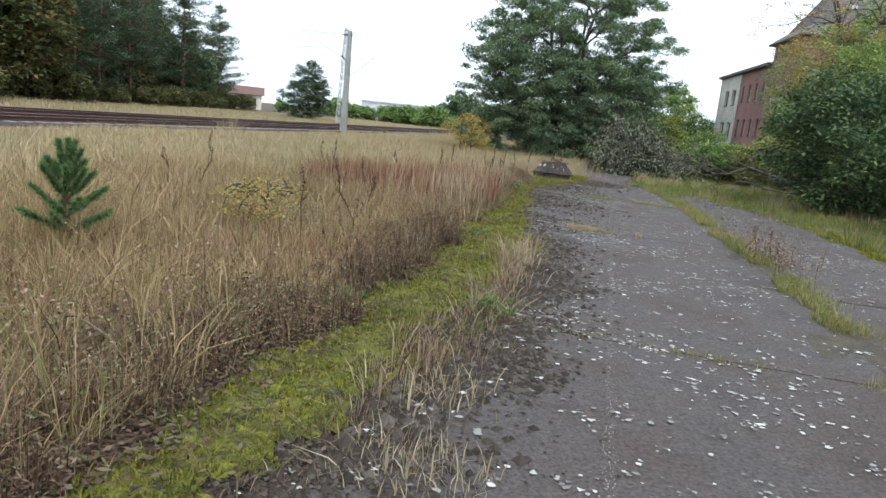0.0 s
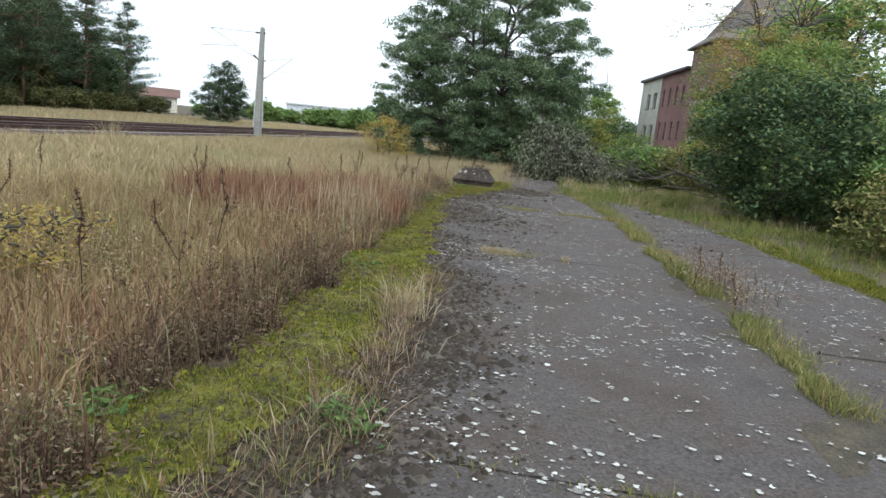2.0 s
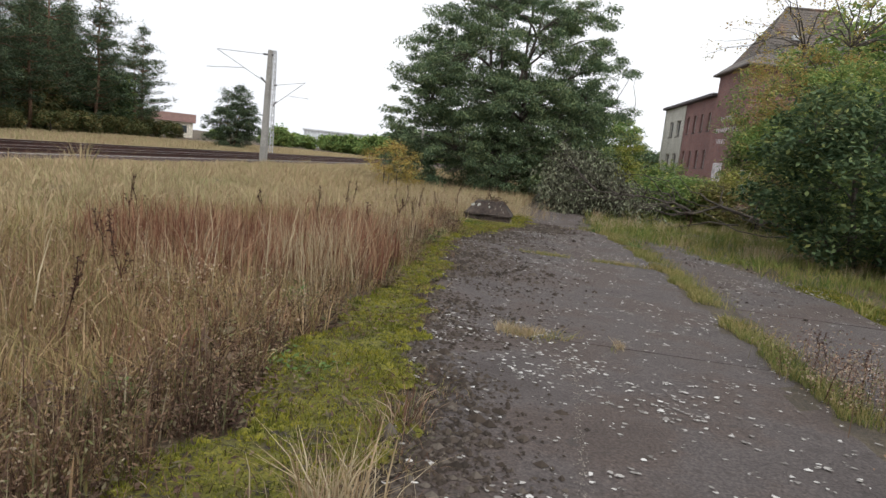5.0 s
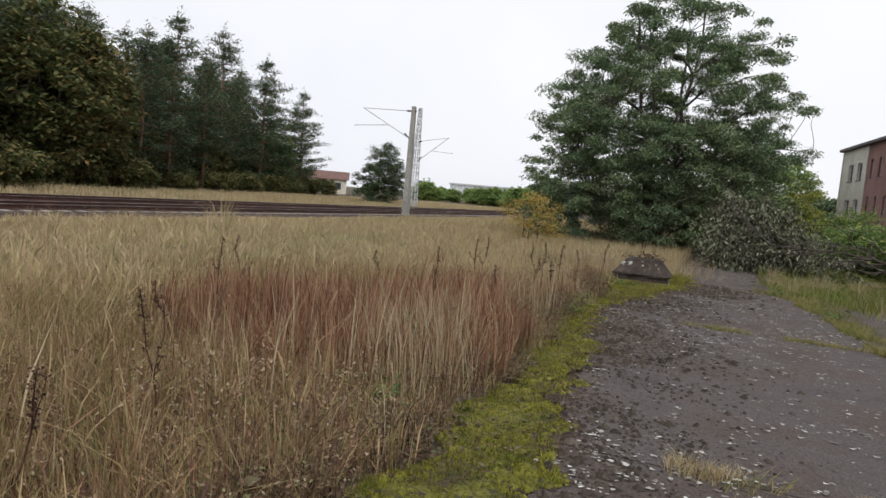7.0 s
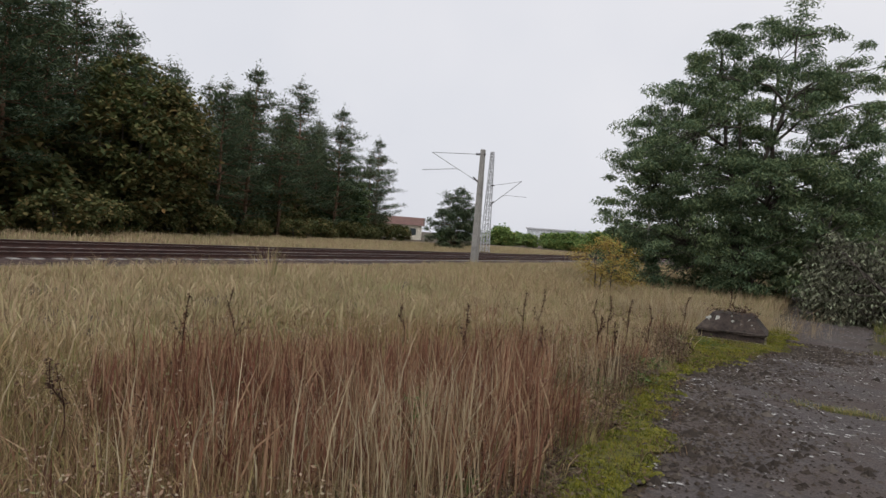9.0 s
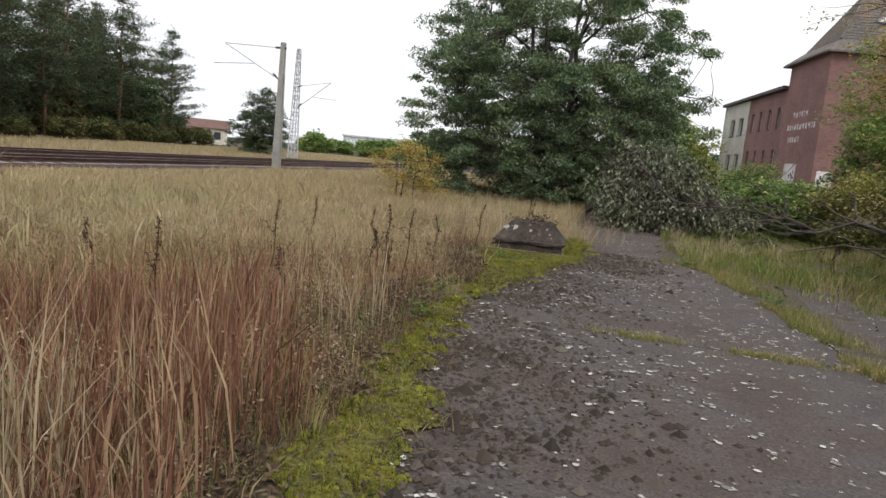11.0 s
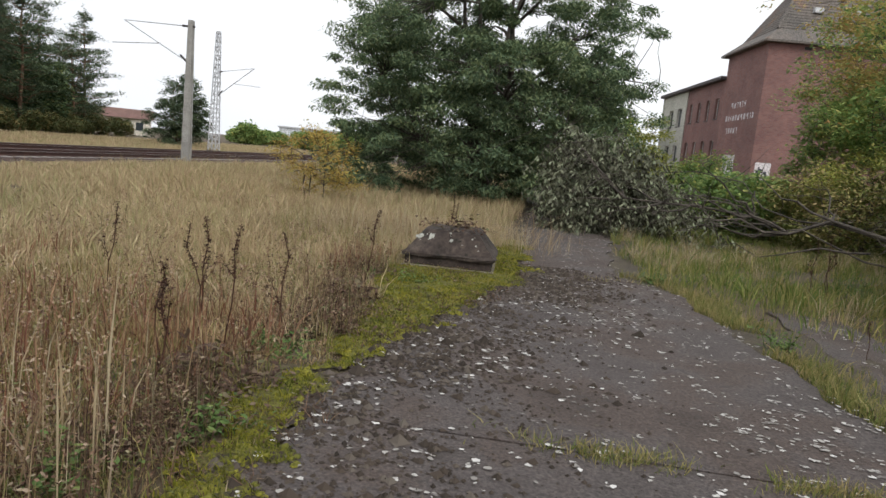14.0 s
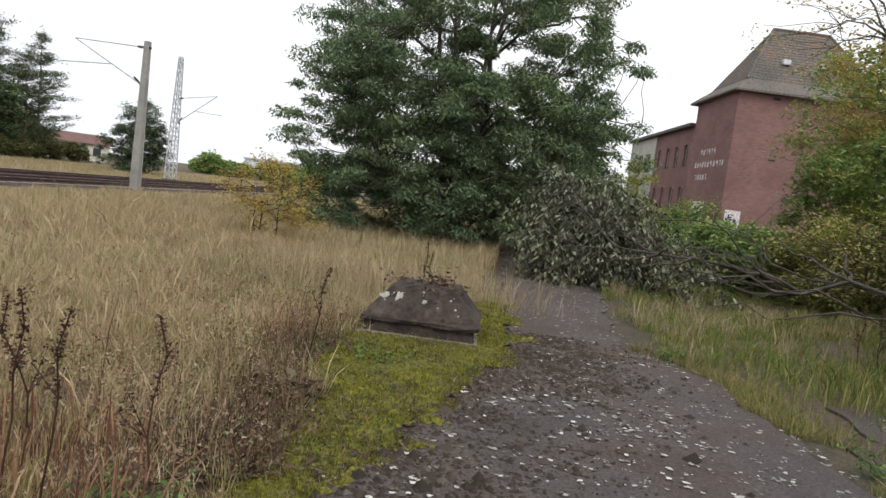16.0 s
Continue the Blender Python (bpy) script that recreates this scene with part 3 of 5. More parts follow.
def litter():
    """Pale fallen leaves, in drifts on the asphalt."""
    rng = np.random.default_rng(21)
    n = 95000
    x, y = scatter(rng, n, -2.0, 4.6, 0.5, 30)
    dens = 0.12 + 0.06 * (y > 11) + 0.04 * (x > 2.3) + 0.55 * np.clip(fnoise(x, y, 1.9, 0.3) + 0.5 * fnoise(x, y, 4.7, 1.3), 0, 1)
    on = ((x > left_edge(y) - 0.1) & (x < right_edge(y) + 0.1)) | ((x > 2.4) & (x < 4.4 - 0.5 * np.clip(y - 17, 0, 3)) & (y < 21.3))
    k = on & (rng.random(n) < dens * 0.46 * np.interp(y, [9, 10.8, 11.6, 14.5, 16, 20, 24], [1, 0.9, 0.35, 0.3, 0.9, 1, 0.6]))
    j = np.repeat(np.nonzero(k)[0], 1 + rng.poisson(0.9, int(k.sum())))
    n = len(j)
    x, y = x[j] + rng.normal(0, 0.022, n), y[j] + rng.normal(0, 0.022, n)
    s = 7
    ang = np.arange(s) * math.tau / s + rng.uniform(0, math.tau, (n, 1))
    r = np.minimum(np.exp(rng.normal(math.log(0.0115), 0.5, n)), 0.021)[:, None] * rng.uniform(0.4, 1.5, (n, s))
    el = rng.uniform(0.65, 1.0, (n, 1))
    z = ROAD_Z + 0.007 + rng.uniform(0, 0.003, (n, s)) + 0.04 * r
    ring = np.stack([x[:, None] + r * np.cos(ang), y[:, None] + r * np.sin(ang) * el, z], 2)
    mid = np.stack([x, y, np.full(n, ROAD_Z + 0.009)], 1)[:, None]
    v = np.concatenate([ring, mid], 1)
    i = (np.arange(n) * (s + 1))[:, None]
    t = np.concatenate([i + (k, (k + 1) % s, s) for k in range(s)], 1).reshape(-1, 3)
    tagged(np_mesh("fallen_leaves", v.reshape(-1, 3), t, M_LITTER), "small pale fallen leaves scattered on asphalt", "leaves", kind="stuff")


def edge_litter():
    """Dead brown leaves and stalks where the field meets the moss."""
    rng = np.random.default_rng(61)
    n = 30000
    y = rng.uniform(1, 24, n)
    x = moss_edge(y) + np.where(rng.random(n) < 0.9, rng.normal(-0.14, 0.16, n), rng.uniform(0, 1.2, n))
    k = (fnoise(x, y, 2.3, 3.0) > -0.3) & (x < left_edge(y) + 0.1)
    c = np.stack([x[k], y[k], 0.04 + np.abs(rng.normal(0, 0.02, int(k.sum())))], 1)
    v, t = leaves(rng, c, 0.055, 0.02, -0.05, 0.4)
    v[:, 2] = np.maximum(v[:, 2], 0.012)
    tagged(np_mesh("dead_leaves", v, t, M_ROSETTE), "dead brown leaves along the field's edge", "leaves", kind="stuff")


def worn_line():
    """Flakes of a worn white line along the path."""
    rng = np.random.default_rng(71)
    n = 1100
    y = rng.uniform(2.5, 10.5, n)
    x = LINE_X - 0.05 + rng.normal(0, 0.018, n)
    r = rng.uniform(0.0015, 0.0045, (n, 1)) * rng.uniform(0.5, 1.4, (n, 5))
    a = np.arange(5) * math.tau / 5 + rng.uniform(0, 6, (n, 1))
    v = np.stack([x[:, None] + r * np.cos(a), y[:, None] + 2.0 * r * np.sin(a), np.full((n, 5), ROAD_Z + 0.0075)], 2)
    i = (np.arange(n) * 5)[:, None]
    t = np.concatenate([i + (0, 1, 2), i + (0, 2, 3), i + (0, 3, 4)], 1).reshape(-1, 3)
    tagged(np_mesh("worn_line", v.reshape(-1, 3), t, M_PLINTH), "faint flakes of a worn white line on asphalt", "road marking", kind="stuff")


LINE_X = 0.25
worn_line()
crumbs()
litter()
edge_litter()

# ---- grass ----


def grass():
    rng = np.random.default_rng(11)
    # near field beside the moss
    x, y, aw, hf = tufts(rng, 15500, 22, 0.05, -9.6, -1.9, -1, 18.5)
    k = (x < moss_edge(y) + 0.02 + 0.14 * fnoise(x, y, 5)) & (rng.random(len(x)) < 0.75 + 0.4 * fnoise(x, y, 1.1, 2)) & (rng.random(len(x)) < (x + 9.6) / 3.2 + 0.3 * fnoise(x, y, 0.7, 4))
    x, y, aw, hf = x[k], y[k], aw[k], hf[k]
    h = (0.25 + 0.08 * fnoise(x, y, 0.9, 1)) * hf * np.interp(y, [0, 10, 13, 16], [1.05, 1.0, 0.70, 0.48]) - 0.12 * np.clip(1 - (moss_edge(y) - x) / 0.6, 0, 1)
    blades("field_grass", x, y, np.clip(h, 0.05, 0.7), 0.0045, M_FIELD, 0.6, 12, "dry straw-coloured field grass in tufts", heads=0.2, away=aw)
    x, y, aw, hf = tufts(rng, 9000, 22, 0.06, -8, -1.2, 17.5, 33)
    k = (x < moss_edge(y) + 0.02 + 0.14 * fnoise(x, y, 5)) & (rng.random(len(x)) < 0.7 + 0.4 * fnoise(x, y, 1.1, 2)) & (rng.random(len(x)) < (y - 17.4) / 1.5)
    x, y, aw, hf = x[k], y[k], aw[k], hf[k]
    h = (0.17 + 0.05 * fnoise(x, y, 0.9, 1)) * hf - 0.06 * np.clip(1 - (moss_edge(y) - x) / 0.6, 0, 1)
    blades("field_grass", x, y, np.clip(h, 0.04, 0.5), 0.006, M_FIELDFAR, 0.6, 18, "low pale dry grass in tufts", heads=0.2, away=aw)
    # far field up to the railway and beyond
    x, y, aw, hf = tufts(rng, 18500, 16, 0.09, -18.6, -5.2, -1, 75)
    k = rng.random(len(x)) < np.clip((-4.8 - x) / 4, 0, 1) + (y > 17.5)
    x, y, aw, hf = x[k], y[k], aw[k], hf[k]
    h = (0.23 + 0.08 * fnoise(x, y, 0.5, 1)) * hf * np.clip((x + 18.6) / 3, 0.25, 1)
    blades("field_grass", x, y, h, 0.011, M_FIELDFAR, 0.6, 13, "pale dry field grass towards the railway", heads=0.25, away=aw)
    x, y = scatter(rng, 45000, -7.5, 1.0, 30, 75)
    k = (x < left_edge(y) - 0.2) & ~((np.abs(x - 0) < 1) & (y < 36))
    blades("field_grass", x[k], y[k], 0.36, 0.014, M_FIELDFAR, 0.5, 14, "dry grass under the big tree", heads=0.2)
    x, y = scatter(rng, 70000, -48, -26.6, 5, 120)
    k = x > -36 - (y - 24) * 0.33
    blades("field_grass", x[k], y[k], 0.30, 0.04, M_FIELDFAR, 0.4, 15, "pale dry grass between railway and wood")
    # dried forbs with small leaves and seed heads, and green growth low between the tufts
    n = 6500
    x, y = scatter(rng, n, -8, -2.0, 0, 27)
    k = (x < moss_edge(y) - 0.02) & (rng.random(n) < (x + 8.2) / 3.5) & (rng.random(n) < 0.45 + 0.5 * fnoise(x, y, 1.6, 7) + 0.4 * (moss_edge(y) - x < 0.7))
    x, y = x[k], y[k]
    hh = rng.uniform(0.15, 0.5, len(x)) * np.where(moss_edge(y) - x < 0.5, 0.7, 1.0)
    j = np.repeat(np.arange(len(x)), 34)
    f = rng.random(len(j)) ** 0.8
    c = np.stack([x[j], y[j], gz(x[j], y[j]) + f * hh[j]], 1) + rng.normal(0, 1, (len(j), 3)) * (0.045, 0.045, 0.02)
    v, t = leaves(rng, c, 0.03, 0.014, 0.1)
    tagged(np_mesh("dried_forbs", v, t, M_WEED), "small brown leaves and seed heads of dried forbs", "weeds", kind="stuff")
    blades("dried_stalks", x, y, hh * 1.1, 0.006, M_WEED, 0.2, 41, "thin brown stalks of dried forbs", "weeds")
    x, y = scatter(rng, 80000, -8, -1.9, 0, 30)
    k = (x < moss_edge(y) + 0.05) & (rng.random(len(x)) < (x + 8.2) / 3.5) & (fnoise(x, y, 1.2, 9) + 0.5 * fnoise(x, y, 3.3, 2) + 0.5 * (y > 13) > 0.0)
    blades("green_undergrowth", x[k], y[k], 0.12 + 0.06 * (y[k] > 12), 0.006, M_GREEN, 0.7, 42, "short green grass between dry tufts")
    # reddish stand of weeds
    x, y = scatter(rng, 44000, -6.6, -1.9, 8.5, 17.6)
    c = ((x + 3.7) / 1.8) ** 2 + ((y - 12.7) / 2.3) ** 2
    k = (x < moss_edge(y) - 0.05) & (c + 0.5 * fnoise(x, y, 1.7, 3) < 0.9) & (rng.random(len(x)) < 0.5)
    blades("red_weeds", x[k], y[k], 0.52 + 0.1 * fnoise(x[k], y[k], 2.0), 0.006, M_RED, 0.25, 16, "stand of reddish-brown dead weeds", "weeds", heads=0.5)
    x, y = scatter(rng, 17000, -6, -2.0, 3, 22)
    k = (x < moss_edge(y) - 0.1) & (fnoise(x, y, 1.3, 5) > 0.15)
    blades("red_weeds", x[k], y[k], 0.33, 0.005, M_RED, 0.4, 17, "reddish-brown dead weeds in the grass", "weeds", heads=0.4)
    # tall pale straw clumps
    for cx, cy, r, n, h in ((-2.45, 11.3, 0.28, 260, 0.80), (-2.75, 12.2, 0.35, 300, 0.85), (-3.3, 11.2, 0.5, 240, 0.8), (-2.2, 24.2, 0.9, 900, 0.75), (-1.0, 24.8, 0.45, 420, 0.65),
                            (-3.4, 24.4, 0.8, 500, 0.65), (-2.5, 15.4, 0.5, 200, 0.75), (-0.75, 6.2, 0.15, 90, 0.28), (-0.82, 5.0, 0.16, 60, 0.24), (-0.75, 3.3, 0.2, 200, 0.2), (-0.85, 7.2, 0.10, 260, 0.38),
                            (-3.6, 17.0, 1.0, 60, 0.5), (-5.0, 19.5, 1.6, 120, 0.5), (-4.5, 9.0, 1.2, 140, 0.7), (-0.6, 2.5, 0.16, 260, 0.16)):
        px, py = rng.normal(cx, r, n), rng.normal(cy, r, n)
        ok = (px < moss_edge(py) - 0.08) | (cx > -1.3)
        px, py = px[ok], py[ok]
        blades("straw_tuft", px, py, h * 0.85, 0.0036 if cx > -1.3 else 0.0042, M_STRAW, 0.65 if cx > -1.3 else 0.3, int(n + cx * 10), "clump of tall pale straw", heads=0.5)
    # green grass in joints and verges on the other side
    xs, ys = [], []
    for jy, x0, x1, n, s in ((4.9, -0.2, 2.2, 420, 0.04), (10.75, -0.45, 0.6, 520, 0.10), (16.6, -0.9, 1.7, 1300, 0.06), (5.0, 1.5, 2.4, 250, 0.05), (22.4, 0.1, 0.9, 200, 0.15)):
        px = rng.uniform(x0, x1, n)
        py = rng.normal(jy, s, n) - 0.04 * px
        k = fnoise(px, py, 6, 1) > -0.25
        xs.append(px[k]), ys.append(py[k])
    blades("joint_grass", np.concatenate(xs), np.concatenate(ys), 0.085, 0.007, M_GREEN, 0.7, 31, "thin grass growing out of asphalt joints")
    px, py = rng.uniform(-0.5, 0.65, 1500), rng.normal(10.75, 0.07, 1500)
    k = fnoise(px, py, 5, 2) > -0.1
    blades("joint_grass", px[k], py[k] - 0.04 * px[k], 0.08, 0.005, M_STRAW, 0.8, 35, "pale dry grass tuft in an asphalt joint", lift=0.03)
    px, py = rng.uniform(-0.9, 1.6, 1800), rng.normal(16.6, 0.07, 1800)
    k = fnoise(px, py, 5, 1) > 0.0
    blades("joint_grass", px[k], py[k] - 0.04 * px[k], 0.06, 0.005, M_GREEN, 0.8, 36, "short grass in an asphalt joint", lift=0.03)
    y = rng.uniform(1, 23, 30000)
    x = right_edge(y) + 0.02 + np.abs(rng.normal(0.10, 0.16 + 0.10 * np.clip((y - 16) / 5, 0, 1), len(y)))
    k = (fnoise(x, y, 2.4, 2) > -0.35) & ((y > 7.0) | (fnoise(x, y, 1.2, 0) > 0.1))
    blades("verge_grass", x[k], y[k], 0.12, 0.005, M_GREEN, 0.6, 32, "green and straw verge grass between asphalt strips", heads=0.2)
    x, y, aw, hf = tufts(rng, 13000, 16, 0.05, 0.6, 14, 5, 38)
    inner = np.interp(y, [4, 12, 15, 18, 21, 22.5, 25, 28, 40], [4.75, 4.5, 4.2, 3.6, 2.2, 1.1, 0.9, 1.15, 1.3])
    k = (x > inner + 0.2 * fnoise(x, y, 2.0)) & (rng.random(len(x)) < 0.75 + 0.5 * fnoise(x, y, 1.4, 3))
    x, y, aw, hf = x[k], y[k], aw[k], hf[k]
    h = (0.15 + 0.07 * fnoise(x, y, 1.1)) * hf
    blades("meadow_grass", x, y, h, 0.007, M_MEADOW, 0.7, 33, "mixed green and yellowed grass beside the path", heads=0.2, away=aw)
    x, y, aw, hf = tufts(rng, 130, 60, 0.09, 0.8, 8, 18, 29)
    k = (x > np.interp(y, [18, 21, 22.5, 25, 29], [3.6, 2.2, 1.2, 1.0, 1.3])) & (fnoise(x, y, 0.9, 1) > -0.2)
    blades("straw_tuft", x[k], y[k], 0.30 * hf[k], 0.005, M_STRAW, 0.5, 34, "straw tufts in the green verge", heads=0.3, away=aw[k])


grass()


def edge_weeds():
    """Brown forbs crowding the field's edge, and the thin straw that grows along the broken asphalt."""
    rng = np.random.default_rng(97)
    n = 1900
    y = np.where(rng.random(n) < 0.62, rng.uniform(1.0, 9.5, n), rng.uniform(9.5, 22.5, n))
    x = moss_edge(y) - np.abs(rng.normal(0.0, 0.32, n)) + 0.05
    k = (fnoise(x, y, 2.0, 5.0) + 0.5 * fnoise(x, y, 5.1, 2.0) > -0.25) & ~((y > 9.8) & (y < 14.5) & (rng.random(n) < 0.7))
    x, y = x[k], y[k]
    near = moss_edge(y) - x
    hh = rng.uniform(0.10, 0.30, len(x)) + np.clip(near, 0, 0.8) * rng.uniform(0.05, 0.32, len(x))
    j = np.repeat(np.arange(len(x)), 34)
    f = rng.random(len(j)) ** 1.2
    c = np.stack([x[j], y[j], gz(x[j], y[j]) + 0.01 + f * hh[j]], 1) + rng.normal(0, 1, (len(j), 3)) * (0.05, 0.05, 0.015)
    v, t = leaves(rng, c, 0.032, 0.011, 0.15)
    tagged(np_mesh("dried_forbs", v, t, M_BROWNWEED), "dark brown withered forbs crowding the field's edge", "weeds", kind="stuff")
    j = np.repeat(np.arange(len(x)), 5)
    blades("dried_stalks", x[j] + rng.normal(0, 0.03, len(j)), y[j] + rng.normal(0, 0.03, len(j)), hh[j] * 1.25, 0.006, M_BROWNWEED, 0.35, 98, "thin dark stalks at the field's edge", "weeds")
    # straw along the broken edge of the asphalt
    cy = rng.uniform(2.6, 9.0, 90)
    cx = left_edge(cy) - np.interp(cy, BARE_Y, BARE_X) * rng.uniform(0, 1, 90) - 0.03 + rng.normal(0, 0.07, 90)
    j = np.repeat(np.arange(90), rng.poisson(26, 90))
    dx, dy = rng.normal(0, 0.05, len(j)), rng.normal(0, 0.05, len(j))
    hf = np.exp(rng.normal(0, 0.5, 90))[j]
    blades("straw_tuft", cx[j] + dx, cy[j] + dy, 0.11 * hf, 0.0036, M_WEED, 0.8, 99, "pale dry grass along the broken asphalt edge", heads=0.4, away=np.arctan2(dy, dx), lift=0.02)
    k = rng.random(len(j)) < 0.45
    blades("verge_grass", (cx[j] + 1.6 * dx)[k], (cy[j] + 1.6 * dy)[k], 0.08, 0.004, M_GREEN, 0.9, 100, "short green grass along the broken asphalt edge", lift=0.02)
    # dark crumbs and earth in the bare strip
    n = 9000
    y = rng.uniform(1.2, 7.5, n)
    x = left_edge(y) - np.interp(y, BARE_Y, BARE_X) * rng.uniform(-0.6, 1.1, n) + rng.normal(0, 0.12, n)
    r = np.exp(rng.normal(math.log(0.011), 0.5, n))
    o = np.array([(1, 0, 0), (0, 1, 0), (-1, 0, 0), (0, -1, 0), (0, 0, 0.8)], float)
    v = o[None] * r[:, None, None] * rng.uniform(0.6, 1.4, (n, 5, 3)) + np.stack([x, y, np.where(x > left_edge(y), ROAD_Z + 0.003, 0.012)], 1)[:, None]
    i = (np.arange(n) * 5)[:, None]
    t = np.concatenate([i + (0, 1, 4), i + (1, 2, 4), i + (2, 3, 4), i + (3, 0, 4)], 1).reshape(-1, 3)
    tagged(np_mesh("asphalt_crumbs", v.reshape(-1, 3), t, M_CRUMB), "dark crumbs of asphalt and earth beside the moss", "debris", kind="stuff")


edge_weeds()


def outer_verge():
    """Moss and short grass along the outer side of the second strip, and dry weeds between the strips."""
    rng = np.random.default_rng(131)
    x, y = scatter(rng, 90000, 4.0, 6.2, 3, 17)
    edge = np.interp(y, [3, 12, 15, 17], [4.6, 4.42, 4.2, 3.9])
    n = 0.16 * fnoise(x, y, 2.3, 4.0) + 0.08 * fnoise(x, y, 7.0, 1.0)
    k = (x > edge - 0.08 + n) & (x < edge + 0.75 + 2 * n)
    blades("moss_tips", x[k], y[k], 0.04, 0.009, M_MOSS, 0.9, 132, "yellow-green moss beside the second asphalt strip", "moss", lift=0.01)
    for cx, cy, r, m in ((2.35, 10.6, 0.25, 90), (2.4, 9.8, 0.2, 60), (2.3, 8.7, 0.14, 22), (3.0, 6.6, 0.12, 12)):
        px, py = rng.normal(cx, r, m), rng.normal(cy, 1.6 * r, m)
        hh = rng.uniform(0.15, 0.42, m)
        blades("dried_stalks", px, py, hh, 0.006, M_BROWNWEED, 0.25, int(cy * 10), "dry brown weed stalks between the asphalt strips", "weeds", lift=0.02)
        j = np.repeat(np.arange(m), 18)
        c = np.stack([px[j], py[j], 0.04 + hh[j] * rng.uniform(0.4, 1.0, len(j))], 1) + rng.normal(0, 0.025, (len(j), 3))
        v, t = leaves(rng, c, 0.026, 0.013, 0.1)
        tagged(np_mesh("dried_forbs", v, t, M_WEED), "small dry seed heads between the asphalt strips", "weeds", kind="stuff")


outer_verge()


def lying_straw():
    rng = np.random.default_rng(88)
    x, y = scatter(rng, 30000, -2.6, 0, 1, 23)
    k = (x > moss_edge(y) - 0.1) & (x < left_edge(y) + 0.15) & (fnoise(x, y, 3.0, 6) + 0.6 * fnoise(x, y, 8.0, 2) > 0.15 - 0.4 * ((y > 4.5) & (y < 9)))
    blades("lying_straw", x[k], y[k], 0.06, 0.005, M_BROWNWEED, 1.8, 43, "thin dead straw and sprigs on the moss", "straw", lift=0.045)
    k = (x > moss_edge(y)) & (x < left_edge(y)) & (fnoise(x, y, 2.1, 8) > 0.35)
    blades("moss_grass", x[k], y[k], 0.07, 0.005, M_GREEN, 0.7, 44, "short green sprigs growing through moss", "grass", lift=0.03)


lying_straw()


def herb_patch(name, cx, cy, r, n, h, mat, label, seed, length=0.10, width=0.04):
    """A low leafy plant: short stems with leaves."""
    rng = np.random.default_rng(seed)
    th = empty(name, cx, cy, float(gz(cx, cy)))
    tb = Tubes(4)
    cs = []
    for _ in range(max(5, n // 14)):
        a = rng.normal(0, r * 0.5, 2)
        p = wiggle(rng, (a[0] * 0.5, a[1] * 0.5, -0.01), (a[0], a[1], h * rng.uniform(0.5, 1.1)), 4, 0.2)
        tb.add(p, [0.004, 0.0035, 0.003, 0.002])
        for q in p[1:]:
            cs.append(q + rng.normal(0, 0.035 + r * 0.08, (5, 3)) * (1, 1, 0.6))
    tagged(tb.done("stem", mat, th), kind="stuff")
    c = np.concatenate(cs)
    c[:, 2] = np.abs(c[:, 2])
    v, t = leaves(rng, c, length, width, 0.1)
    np_mesh("leaves", v, t, mat, th)
    return tagged(th, label, "plant")


for i, (cx, cy, r) in enumerate([(-2.35, 4.3, 0.28), (-2.3, 3.7, 0.3), (-2.45, 6.7, 0.35), (-2.5, 7.4, 0.3), (-2.6, 2.9, 0.35), (-2.7, 10.0, 0.3), (-2.4, 19.3, 0.3), (-2.6, 16.8, 0.3), (-2.2, 8.6, 0.25)]):
    herb_patch("weed", cx, cy, r, 160, 0.20, M_ROSETTE, "low withered brown weed at the field's edge", 50 + i)
for i, (cx, cy, r, h) in enumerate([(-0.72, 5.1, 0.16, 0.16), (-2.3, 7.9, 0.18, 0.16), (-1.7, 8.9, 0.3, 0.08), (-2.2, 16.2, 0.2, 0.14), (-2.5, 15.5, 0.3, 0.16), (-2.4, 17.6, 0.25, 0.14), (-3.0, 12.3, 0.2, 0.4), (1.75, 19.6, 0.2, 0.2), (4.2, 23.5, 0.5, 0.3), (1.1, 22.7, 0.2, 0.14), (-2.0, 20.7, 0.35, 0.12)]):
    herb_patch("herb", cx, cy, r, 220, h, M_HERB, "green leafy herb growing in the verge", 70 + i, 0.055, 0.02)


_rg = random.Random(15)
for i in range(16):
    _y = 4.5 + i * 1.05 + _rg.uniform(-0.4, 0.4)
    _x = float(moss_edge(_y)) - _rg.uniform(0.05, 0.5)
    herb_patch("herb", _x, _y, _rg.uniform(0.12, 0.26), 150, _rg.uniform(0.08, 0.2), _rg.choice([M_HERB, M_ROSETTE, M_GREEN]), "small leafy herb at the edge of the moss", 400 + i, 0.07, 0.025)


